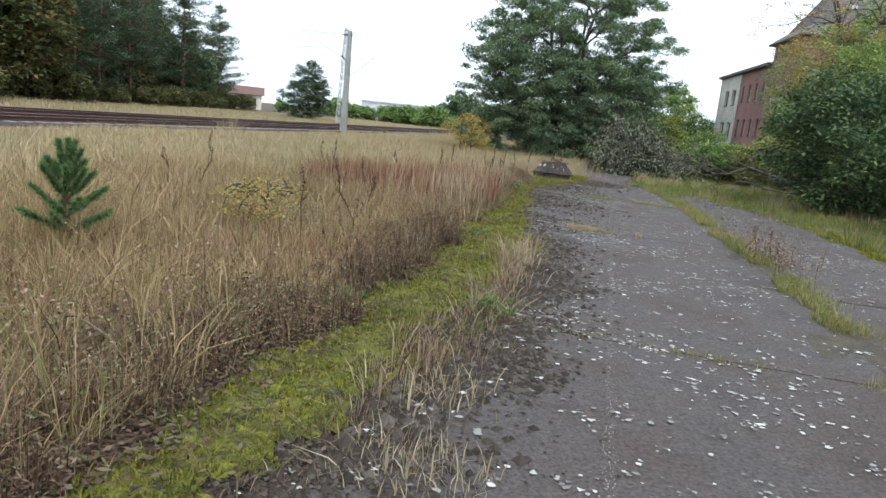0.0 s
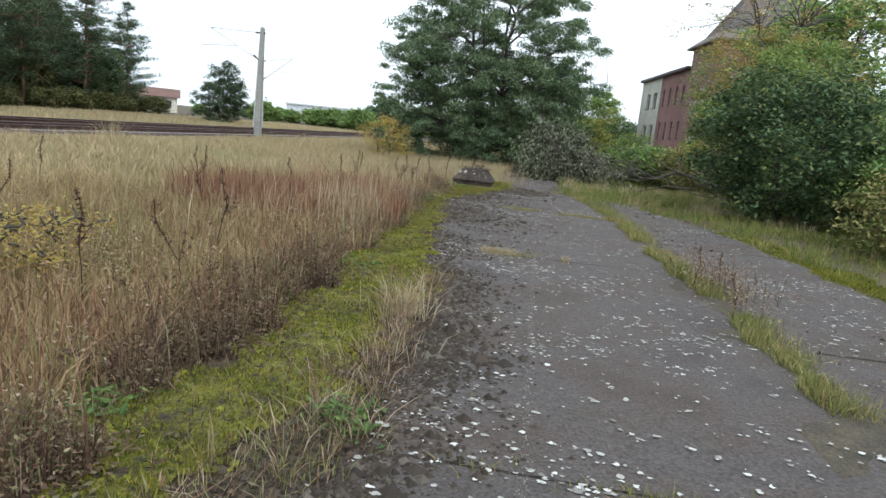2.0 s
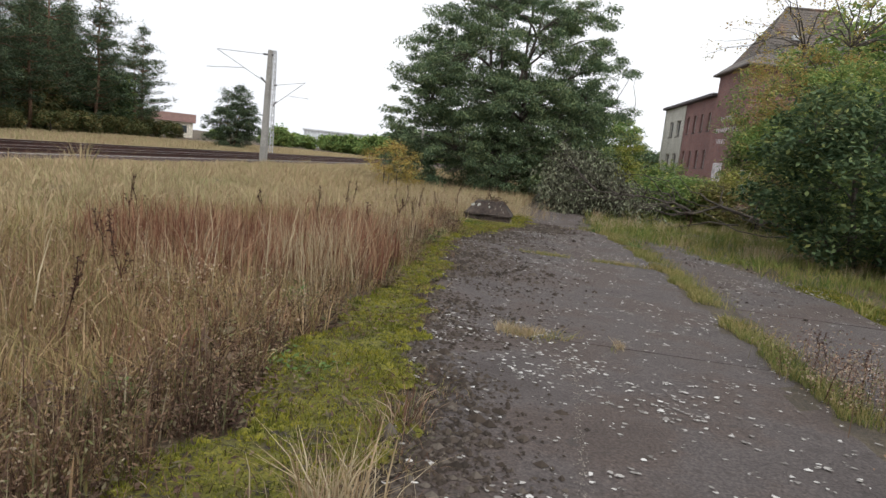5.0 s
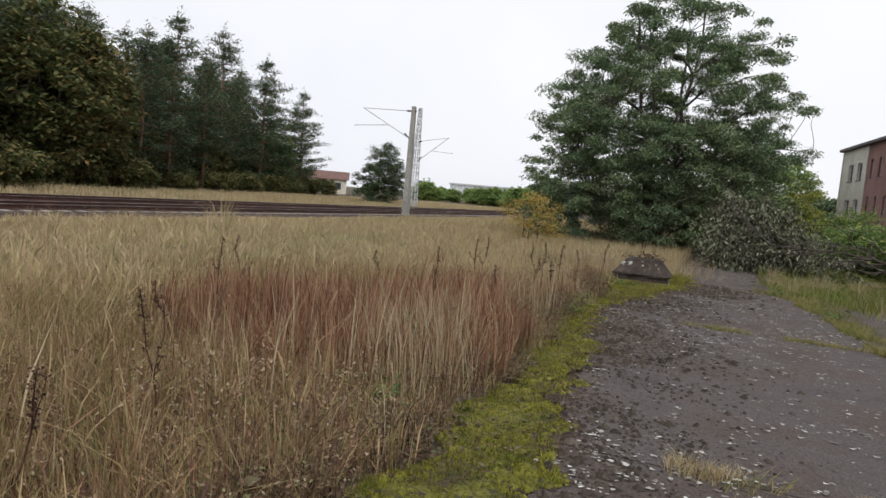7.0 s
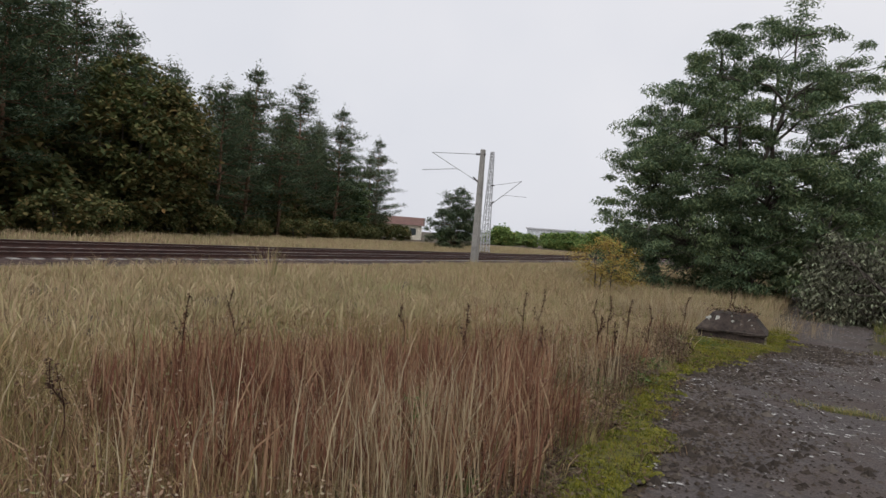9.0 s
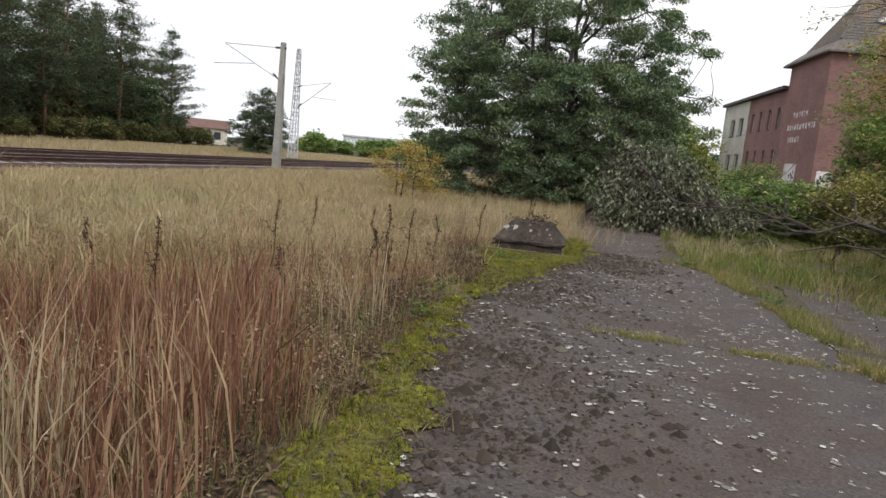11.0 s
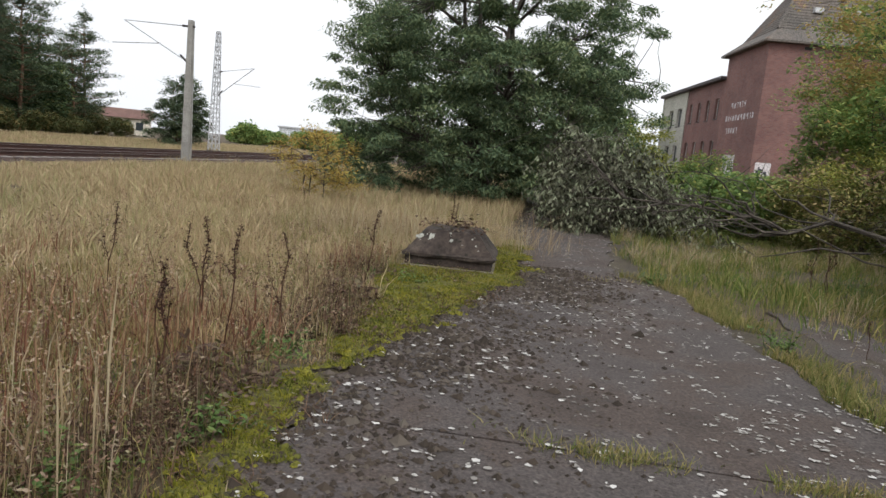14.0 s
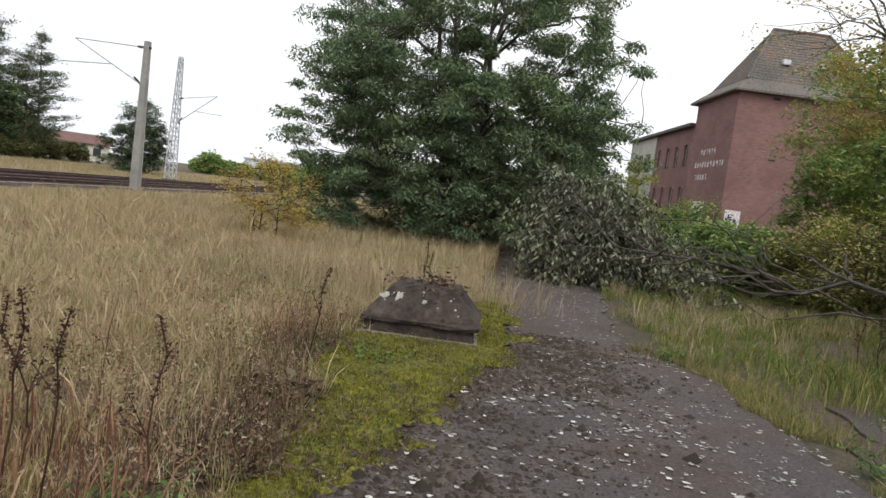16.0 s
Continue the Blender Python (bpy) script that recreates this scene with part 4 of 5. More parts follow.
def dock(seed, h):
    """A dead dock stalk with clustered seed spikes."""
    rng = np.random.default_rng(seed)
    th = empty("dock_stalk", 0, 0)
    tb = Tubes(5)
    top = np.array((rng.normal(0, 0.1), rng.normal(0, 0.1), h))
    p = wiggle(rng, (0, 0, -0.02), top, 6, 0.12)
    tb.add(p, np.linspace(0.006, 0.003, 6))
    cs = []
    for a, b in zip(p[3:], p[4:]):
        for f in np.linspace(0, 1, 6):
            cs.append(a + f * (b - a) + rng.normal(0, 0.010, (16, 3)))
    for _ in range(1 + seed % 2):
        f = p[rng.integers(2, 4)]
        e = f + np.array((rng.normal(0, 0.08), rng.normal(0, 0.08), rng.uniform(0.1, 0.25)))
        q = wiggle(rng, f, e, 4, 0.1)
        tb.add(q, [0.003, 0.003, 0.002, 0.002])
        for w in q[1:]:
            cs.append(w + rng.normal(0, 0.008, (12, 3)))
    tb.done("stem", M_DOCK, th)
    v, t = leaves(rng, np.concatenate(cs), 0.02, 0.014, 0.0)
    tagged(np_mesh("seed_head", v, t, M_DOCK, th), kind="stuff")
    return tagged(th, "dead dark-brown dock stalk standing in dry grass", "plant", "dock stalks")


def docks():
    rng = np.random.default_rng(77)
    protos = [dock(300 + i, h) for i, h in enumerate((0.95, 0.8, 0.7))]
    spots = [(-2.75, 17.5), (-2.45, 17.75), (-2.9, 16.9), (-3.0, 17.6), (-3.2, 18.1), (-2.6, 16.4), (-3.9, 16.5), (-4.4, 18.6), (-3.0, 15.0), (-3.6, 14.2), (-2.6, 7.0), (-3.1, 8.4),
             (-2.9, 6.1), (-3.5, 9.6), (-4.4, 10.6), (-5.2, 12.0), (-6.0, 13.5), (-4.9, 15.2), (-2.4, 20.0), (2.3, 10.6), (2.35, 11.0), (2.45, 10.3), (2.3, 9.0), (3.4, 22.9), (3.55, 23.1), (3.3, 23.2), (2.5, 19.6), (-1.95, 23.3), (-1.75, 23.4), (-6.6, 9.0), (-7.2, 11.0), (-5.6, 8.2)]
    for i, (x, y) in enumerate(spots):
        m = pose(x, y, float(gz(x, y)), rng.normal(0, 5), rng.normal(0, 5), rng.uniform(0, 360))
        if x > 0 and y < 20:
            m = m @ Matrix.Diagonal((0.55, 0.55, 0.55, 1))
        if i < 3:
            protos[i].matrix_basis = m
        else:
            copy_thing(protos[i % 3], m)


docks()

# ---- concrete cap beside the path ----


def concrete_cap():
    th = empty("concrete_shaft_cap", -1.76, 22.4, 0, 2)
    bm = bmesh.new()
    box(bm, -0.63, 0.63, -0.66, 0.63, -0.03, 0.05, 0.015)
    part("plinth", bm, M_PLINTH, th, "pale crumbling concrete plinth")
    bm = bmesh.new()
    pr = [(0.575, 0.045), (0.57, 0.17), (0.625, 0.175), (0.63, 0.205), (0.60, 0.225), (0.37, 0.50), (0.33, 0.52), (0.0, 0.53)]
    rng = random.Random(4)
    rings = []
    for r, z in pr[:-1]:
        ring = []
        for k in range(32):
            s, f = divmod(k, 8)
            a = -1 + 2 * f / 8
            px, py = [(a, -1), (1, a), (-a, 1), (-1, -a)][s]
            j = 0.012
            ring.append(bm.verts.new((px * r + rng.uniform(-j, j), py * r * 1.0 + rng.uniform(-j, j), z + rng.uniform(-j, j))))
        rings.append(ring)
    for a, b in zip(rings, rings[1:]):
        for k in range(32):
            bm.faces.new((a[k], a[(k + 1) % 32], b[(k + 1) % 32], b[k]))
    c = bm.verts.new((0, 0, 0.54))
    for k in range(32):
        bm.faces.new((rings[-1][k], rings[-1][(k + 1) % 32], c))
    part("cap", bm, M_CAP, th)
    for i in range(22):
        bm = bmesh.new()
        f = rng.uniform(0.25, 0.95)
        s = rng.choice([-1, 1, 1])
        if i < 6:
            s, f = -1, rng.uniform(0.5, 0.9)
        a = (rng.uniform(0.6, 1.0) if i < 10 else rng.uniform(-1, 1)) * s
        r = 0.58 + (0.36 - 0.58) * f
        z = 0.225 + 0.275 * f
        n = 9
        sz = rng.uniform(0.03, 0.06) if i < 5 else rng.uniform(0.006, 0.034) if i % 3 == 0 else rng.uniform(0.005, 0.014)
        vs = []
        for k in range(n):
            w = sz * rng.uniform(0.35, 1.4)
            dx, dw = w * math.cos(k * math.tau / n), w * math.sin(k * math.tau / n)
            vs.append(bm.verts.new((max(-1, min(1, a)) * r + dx, -r + 0.62 * dw - 0.012, z + 0.78 * dw + 0.008)))
        bm.faces.new(vs)
        r2 = bmesh.ops.extrude_face_region(bm, geom=list(bm.faces))
        bmesh.ops.translate(bm, verts=[g for g in r2["geom"] if isinstance(g, bmesh.types.BMVert)], vec=(0, 0.012, -0.008))
        part("lichen_patch", bm, M_LICHEN, th)
    tagged(th, "low weathered dark concrete cap with sloping sides and lichen", "concrete cap")
    herb_patch("moss_cushion", -1.76, 22.4, 0.6, 260, 0.06, M_ROSETTE, "dead leaves and moss on the concrete cap", 91, 0.06, 0.04).location.z = 0.52


concrete_cap()

# ---- trees and shrubs ----


def tree(name, seed, height, radius, base, n_limbs, n_clumps, per, leaf, mat, bark, label, trunk_r=0.2, flat=0.5, clump=0.5, stems=1, droop=0.35, cone=0.0, fill=0.35, extra=None, category="tree", thin=0.0, core=0):
    """Trunk, limbs and twigs reach out to leaf clumps spread through an uneven crown."""
    rng = np.random.default_rng(seed)
    th = empty(name, 0, 0)
    tb = Tubes(6)
    zc = (height + base) / 2
    hz = (height - base) / 2
    lobes = rng.normal(0, 1, (7, 3))
    lobes /= np.linalg.norm(lobes, axis=1, keepdims=True)
    tips = []
    while len(tips) < n_clumps:
        d = rng.normal(0, 1, 3)
        d /= np.linalg.norm(d)
        rr = rng.uniform(fill, 1) ** 0.6
        rr *= 0.78 + 0.28 * max(0, float(np.max(lobes @ d)) - 0.35) / 0.65
        p = np.array((d[0] * radius * rr, d[1] * radius * rr, zc + d[2] * hz * rr))
        if cone:
            f = np.clip((p[2] - base) / (height - base), 0, 1)
            p[:2] *= (1 - cone * f)
        if p[2] < 0.25 or rng.random() < thin * np.clip((p[2] - zc) / hz + 0.15, 0, 1):
            continue
        tips.append(p)
    if cone and stems == 1:
        for f in np.linspace(0.8, 1.03, 9):
            for _ in range(2):
                a, r = rng.uniform(0, math.tau), radius * 0.35 * (1.06 - f)
                tips.append(np.array((r * math.cos(a), r * math.sin(a), base + (height - base) * f)))
    for _ in range(core):
        a, r = rng.uniform(0, math.tau), radius * 0.62 * rng.random() ** 0.5
        tips.append(np.array((r * math.cos(a), r * math.sin(a), height * rng.uniform(0.08, 0.46))))
    tips = np.array(tips)
    trunks = []
    for s in range(stems):
        a = rng.uniform(0, math.tau)
        off = 0.0 if stems == 1 else radius * 0.25
        p = wiggle(rng, (0.25 * math.cos(a) * (stems > 1), 0.25 * math.sin(a) * (stems > 1), -0.1), (off * math.cos(a), off * math.sin(a), height * ((0.92 if stems == 1 else 0.74) if cone else 0.72)), 9, 0.10)
        r = np.linspace(trunk_r, trunk_r * 0.15, 9)
        r[0] *= 1.3
        tb.add(p, r)
        trunks.append(p)
    tp = np.concatenate(trunks)
    limbs = []
    order = rng.permutation(len(tips))[:n_limbs]
    for k in order:
        e = tips[k]
        dist = np.linalg.norm((tp - e) * (1, 1, 1.3), axis=1) + np.where(tp[:, 2] > e[2], 2.0, 0)
        s = tp[int(np.argmin(dist))]
        p = wiggle(rng, s, e, 6, 0.16, 0.05 * radius)
        tb.add(p, np.linspace(trunk_r * 0.38, 0.012, 6))
        limbs.append(p)
    lp = np.concatenate(limbs + [tp]) if limbs else tp
    for k, e in enumerate(tips):
        j = int(np.argmin(np.linalg.norm(lp - e, axis=1) + np.where(lp[:, 2] > e[2] + 0.3, 0.7, 0)))
        tb.add(wiggle(rng, lp[j], e, 4, 0.2), np.linspace(max(0.012, trunk_r * 0.10), 0.005, 4))
    tb.done("trunk", bark, th)
    nl = len(tips) * per
    ball = rng.normal(0, 1, (nl, 3))
    ball *= (rng.random((nl, 1)) ** 0.45) / np.linalg.norm(ball, axis=1, keepdims=True)
    size = np.repeat(rng.uniform(0.6, 1.35, len(tips)), per)[:, None]
    if cone and stems == 1:
        size *= 1 - 0.4 * np.repeat(np.clip((tips[:, 2] - base) / (height - base), 0, 1), per)[:, None]
    c = np.repeat(tips, per, 0) + ball * clump * 1.5 * size * (1, 1, flat)
    c[:, 2] -= 0.25 * clump * np.sum(ball[:, :2] ** 2, axis=1)
    c = c[c[:, 2] > 0.08]
    mats = [(mat, np.ones(len(c), bool))]
    if extra:
        sel = fnoise(c[:, 0], c[:, 1], 0.9, seed) + 0.9 * (c[:, 2] - zc) / hz + rng.normal(0, 0.3, len(c)) > extra[1]
        mats = [(mat, ~sel), (extra[0], sel)]
    for mm, k in mats:
        if k.any():
            v, t = leaves(rng, c[k], leaf[0], leaf[1], droop)
            np_mesh("crown", v, t, mm, th)
    return tagged(th, label, category)


def put(ob, x, y, rz=0.0, s=1.0):
    ob.matrix_basis = pose(x, y, float(gz(x, y)), 0, 0, rz) @ Matrix.Diagonal((s, s, s, 1))
    return ob


big = put(tree("broadleaf_tree", 3, 13.6, 7.5, -2.6, 46, 900, 220, (0.165, 0.052), M_ROBINIA, M_BARK, "large dark-green spreading tree with feathery leaves and bare upper limbs", 0.17, 0.42, 0.36, 4, 0.6, 0.48, fill=0.36, thin=0.85, core=300), -2.8, 37.8, 20)

# shrubs beside the building
put(tree("shrub", 4, 7.3, 4.1, 0.0, 26, 330, 170, (0.17, 0.06), M_SHRUB, M_BARK, "big green shrub turning orange at the top", 0.09, 0.6, 0.42, 5, 0.3, category="shrub", extra=(M_AUTUMN, 0.55)), 9.9, 33.5)
put(tree("shrub", 5, 4.5, 2.75, -0.4, 20, 190, 150, (0.15, 0.08), M_DARKSHRUB, M_BARK, "dense dark-green shrub beside the path", 0.07, 0.6, 0.40, 4, 0.3, category="shrub"), 6.9, 20.8)
put(tree("shrub", 15, 4.4, 2.6, -0.4, 20, 170, 140, (0.15, 0.08), M_SHRUB, M_BARK, "dense green shrub over the fallen branches", 0.07, 0.6, 0.40, 4, 0.3, category="shrub", extra=(M_AUTUMN, 1.1)), 9.4, 26.6)
put(tree("shrub", 16, 1.7, 1.5, 0.0, 12, 90, 110, (0.10, 0.05), M_GREEN, M_BARK, "low olive-brown bramble thicket", 0.02, 0.6, 0.30, 4, 0.3, category="shrub"), 7.2, 15.0)
put(tree("shrub", 6, 3.4, 2.4, 0.1, 16, 130, 130, (0.13, 0.07), M_SHRUB, M_BARK, "low spreading green shrub with yellowing leaves", 0.05, 0.6, 0.38, 4, 0.3, category="shrub", extra=(M_AUTUMN, 1.0)), 9.6, 17.6)
put(tree("shrub", 17, 2.6, 2.3, -0.2, 18, 150, 120, (0.12, 0.05), M_GREEN, M_BARK, "olive-green shrub behind fallen branches", 0.05, 0.6, 0.36, 4, 0.3, category="shrub", extra=(M_LIME, 1.3)), 7.3, 30.8)
put(tree("shrub", 7, 2.0, 2.0, 0.1, 16, 120, 130, (0.15, 0.08), M_SHRUB, M_BARK, "green shrub behind the fallen branches", 0.05, 0.6, 0.36, 4, 0.3, category="shrub"), 5.2, 33.5)
put(tree("shrub", 8, 2.4, 1.5, 0.2, 14, 80, 110, (0.13, 0.06), M_SHRUB, M_BARK, "young shrub with yellowish-green leaves", 0.05, 0.6, 0.30, 3, 0.3, category="shrub", extra=(M_LIME, 0.6)), 4.6, 36.5)
put(tree("shrub", 18, 3.7, 0.9, 0.6, 10, 46, 90, (0.12, 0.06), M_LIME, M_BARK, "slender bush with bright yellow-green leaves", 0.035, 0.6, 0.24, 3, 0.3, category="shrub"), 2.9, 37.5)
put(tree("shrub", 9, 2.0, 1.3, 0.25, 14, 60, 70, (0.09, 0.04), M_YELLOW, M_BARK, "thin yellow-orange autumn bush standing in dry grass", 0.025, 0.6, 0.25, 4, 0.2, category="shrub"), -6.3, 29.5)
put(tree("shrub", 10, 0.75, 0.50, 0.2, 10, 44, 26, (0.045, 0.025), M_YELLOW, M_BARK, "small yellow-orange bush in the field", 0.005, 0.6, 0.12, 3, 0.2, category="shrub"), -3.6, 6.6)
put(tree("sparse_tree", 12, 10.8, 5.0, 5.0, 44, 200, 18, (0.13, 0.07), M_AUTUMN, M_BARK, "thin tree with sparse orange-brown leaves", 0.10, 0.5, 0.26, 2, 0.3), 10.8, 36.0)
put(tree("broadleaf_tree", 13, 11.0, 5.0, 0.8, 26, 190, 110, (0.28, 0.16), M_SHRUB, M_BARK, "green tree in front of the old building", 0.2, 0.5, 0.6, 2, 0.3), 14.0, 38.5)
put(tree("broadleaf_tree", 14, 9.0, 4.0, 0.8, 20, 120, 80, (0.4, 0.22), M_SHRUB, M_BARK, "pale green tree behind the building's end", 0.2, 0.5, 0.7, 2, 0.3), 7.5, 96)


def fallen_crown():
    """The withered top of a fallen tree across the path, and its bare trunk and branches."""
    rng = np.random.default_rng(33)
    th = empty("fallen_tree", 0, 0)
    tb = Tubes(7)
    trunk = wiggle(rng, (7.6, 26.2, 0.35), (1.2, 29.0, 1.1), 9, 0.22)
    trunk[:, 2] = np.maximum(trunk[:, 2], 0.12)
    tb.add(trunk, np.linspace(0.048, 0.02, 9))
    for a, b in (((6.9, 26.0, 0.3), (2.6, 28.0, 0.75)), ((6.6, 26.6, 0.4), (2.2, 28.8, 1.7)), ((5.6, 26.5, 0.45), (3.0, 27.2, 0.15))):
        tb.add(wiggle(rng, a, b, 8, 0.2), np.linspace(0.024, 0.008, 8))
    tips = []
    for i in range(26):
        s = trunk[rng.integers(1, 9)]
        e = s + np.array((rng.uniform(-2.6, 0.3), rng.uniform(-0.6, 1.0), rng.uniform(-0.5, 1.3)))
        e[2] = max(0.12, e[2])
        p = wiggle(rng, s, e, 6, 0.2)
        p[:, 2] = np.maximum(p[:, 2], 0.04)
        tb.add(p, np.linspace(0.03, 0.006, 6))
        for q in p[2:]:
            w = q + rng.normal(0, 0.5, 3) * (1, 0.7, 0.6)
            w[2] = max(0.05, w[2])
            tb.add(wiggle(rng, q, w, 4, 0.2), np.linspace(0.010, 0.004, 4))
    tb.done("trunk", M_BARK, th)
    heaps = []
    for hx, hy, hz, rx, rz, n in ((0.25, 29.2, 0.7, 0.9, 0.9, 120), (1.0, 29.6, 1.3, 1.0, 1.25, 170), (0.2, 30.2, 1.7, 0.8, 1.0, 90), (1.9, 29.8, 0.9, 0.8, 1.1, 80)):
        d = rng.normal(0, 1, (n, 3))
        d /= np.linalg.norm(d, axis=1, keepdims=True)
        heaps.append(np.array((hx, hy, hz)) + d * (rx, 0.8, rz) * (rng.uniform(0.15, 1, (n, 1)) ** 0.5))
    c = np.concatenate(heaps)
    c2 = np.stack([rng.uniform(1.0, 3.8, 50), rng.normal(29.4, 0.5, 50), rng.uniform(0.2, 1.5, 50)], 1)
    c2[:, 2] *= 1.25 - c2[:, 0] * 0.2
    c = np.concatenate([c, c2])
    c = c[c[:, 2] > 0.1]
    # each tip bears a drooping spray
    f = np.tile(np.linspace(0, 1, 36), len(c))[:, None]
    out = rng.normal(0, 1, (len(c), 3)) * (0.42, 0.3, 0.2) - (0, 0, 0.35)
    k = np.repeat(c, 36, 0) + f * np.repeat(out, 36, 0) + rng.normal(0, 0.065, (len(c) * 36, 3))
    k[:, 2] = np.maximum(k[:, 2], 0.06)
    v, t = leaves(rng, k, 0.16, 0.055, 1.0, 0.6)
    np_mesh("withered_leaves", v, t, M_WITHER, th)
    tagged(th, "fallen tree with withered grey-green leaves and bare branches across the verge", "fallen tree")


fallen_crown()


def sapling():
    rng = np.random.default_rng(41)
    th = empty("pine_sapling", -4.05, 4.3, 0)
    tb = Tubes(5)
    tb.add(wiggle(rng, (0, 0, -0.02), (0.02, 0.01, 1.1), 6, 0.04), np.linspace(0.014, 0.006, 6))
    shoots = [((0.02, 0, 0.8), (0.03, 0.0, 1.2))]
    for z, r, k, up in ((0.38, 0.40, 7, 0.22), (0.52, 0.30, 6, 0.26), (0.66, 0.22, 6, 0.30), (0.80, 0.14, 5, 0.30), (0.92, 0.07, 4, 0.24)):
        for j in range(k):
            a = j * math.tau / k + rng.uniform(-0.4, 0.4) + z * 5
            shoots.append(((0, 0, z), (r * math.cos(a), r * math.sin(a), z + up * rng.uniform(0.6, 1.1))))
    vs, ts, n0 = [], [], 0
    for a, b in shoots:
        p = wiggle(rng, a, b, 5, 0.06)
        tb.add(p, np.linspace(0.008, 0.004, 5))
        m = 1000
        f = rng.uniform(0.25, 1.02, m)[:, None]
        c = p[0] + f * (p[-1] - p[0])
        d = rng.normal(0, 1, (m, 3)) + np.array((0, 0, 0.5)) + 1.0 * (p[-1] - p[0]) / np.linalg.norm(p[-1] - p[0])
        d /= np.linalg.norm(d, axis=1, keepdims=True)
        u = np.cross(d, rng.normal(0, 1, (m, 3)))
        u /= np.linalg.norm(u, axis=1, keepdims=True)
        vs.append(np.stack([c - u * 0.0035, c + u * 0.0035, c + d * rng.uniform(0.04, 0.07, (m, 1))], 1).reshape(-1, 3))
        ts.append(np.arange(m * 3).reshape(-1, 3) + n0)
        n0 += m * 3
    tb.done("stem", M_PINEBARK, th)
    np_mesh("needles", np.concatenate(vs), np.concatenate(ts), M_SAPLING, th)
    th.scale = (0.92, 0.92, 0.88)
    tagged(th, "young green pine sapling in dry field grass", "pine sapling")


sapling()

# ---- wood beyond the railway ----


def pine(seed, height, radius, base, gap, label, ragged=0.35):
    """A pine: straight trunk, tiers of rising boughs of uneven length, flat needle clumps on their outer halves."""
    rng = np.random.default_rng(seed)
    th = empty("pine_tree", 0, 0)
    tb = Tubes(6)
    top = np.array((rng.normal(0, 0.3), rng.normal(0, 0.3), height))
    p = wiggle(rng, (0, 0, -0.1), top, 9, 0.05)
    tb.add(p, np.linspace(0.21, 0.02, 9))
    cs = [top + rng.normal(0, 0.22, (26, 3)) * (1, 1, 1.6)]
    z = base
    while z < height - 0.4:
        f = (z - base) / (height - base)
        reach = radius * min(1.0, 0.55 + 1.6 * f) * (1 - f) ** 0.62
        a0 = rng.uniform(0, math.tau)
        for k in range(int(rng.integers(4, 7))):
            a = a0 + k * 1.15 + rng.normal(0, 0.3)
            ln = max(0.35, reach * rng.uniform(1 - ragged, 1 + ragged))
            o = np.array((np.interp(z, p[:, 2], p[:, 0]), np.interp(z, p[:, 2], p[:, 1]), z))
            e = o + np.array((math.cos(a) * ln, math.sin(a) * ln, ln * rng.uniform(0.0, 0.55)))
            b = wiggle(rng, o, e, 5, 0.15, -0.06 * ln)
            tb.add(b, np.linspace(0.05, 0.01, 5))
            for g in np.arange(0.4, 1.05, 0.5 / max(ln, 0.5)):
                c = o + (e - o) * g + rng.normal(0, 0.16, 3) * (1, 1, 0.5)
                n = int(rng.integers(34, 62))
                cs.append(c + rng.normal(0, 1, (n, 3)) * (0.30, 0.30, 0.13))
        z += gap * rng.uniform(0.6, 1.5)
    tb.done("trunk", M_PINEBARK, th)
    v, t = leaves(rng, np.concatenate(cs), 0.34, 0.085, -0.2)
    np_mesh("crown", v, t, M_PINE, th)
    return tagged(th, label, "tree")


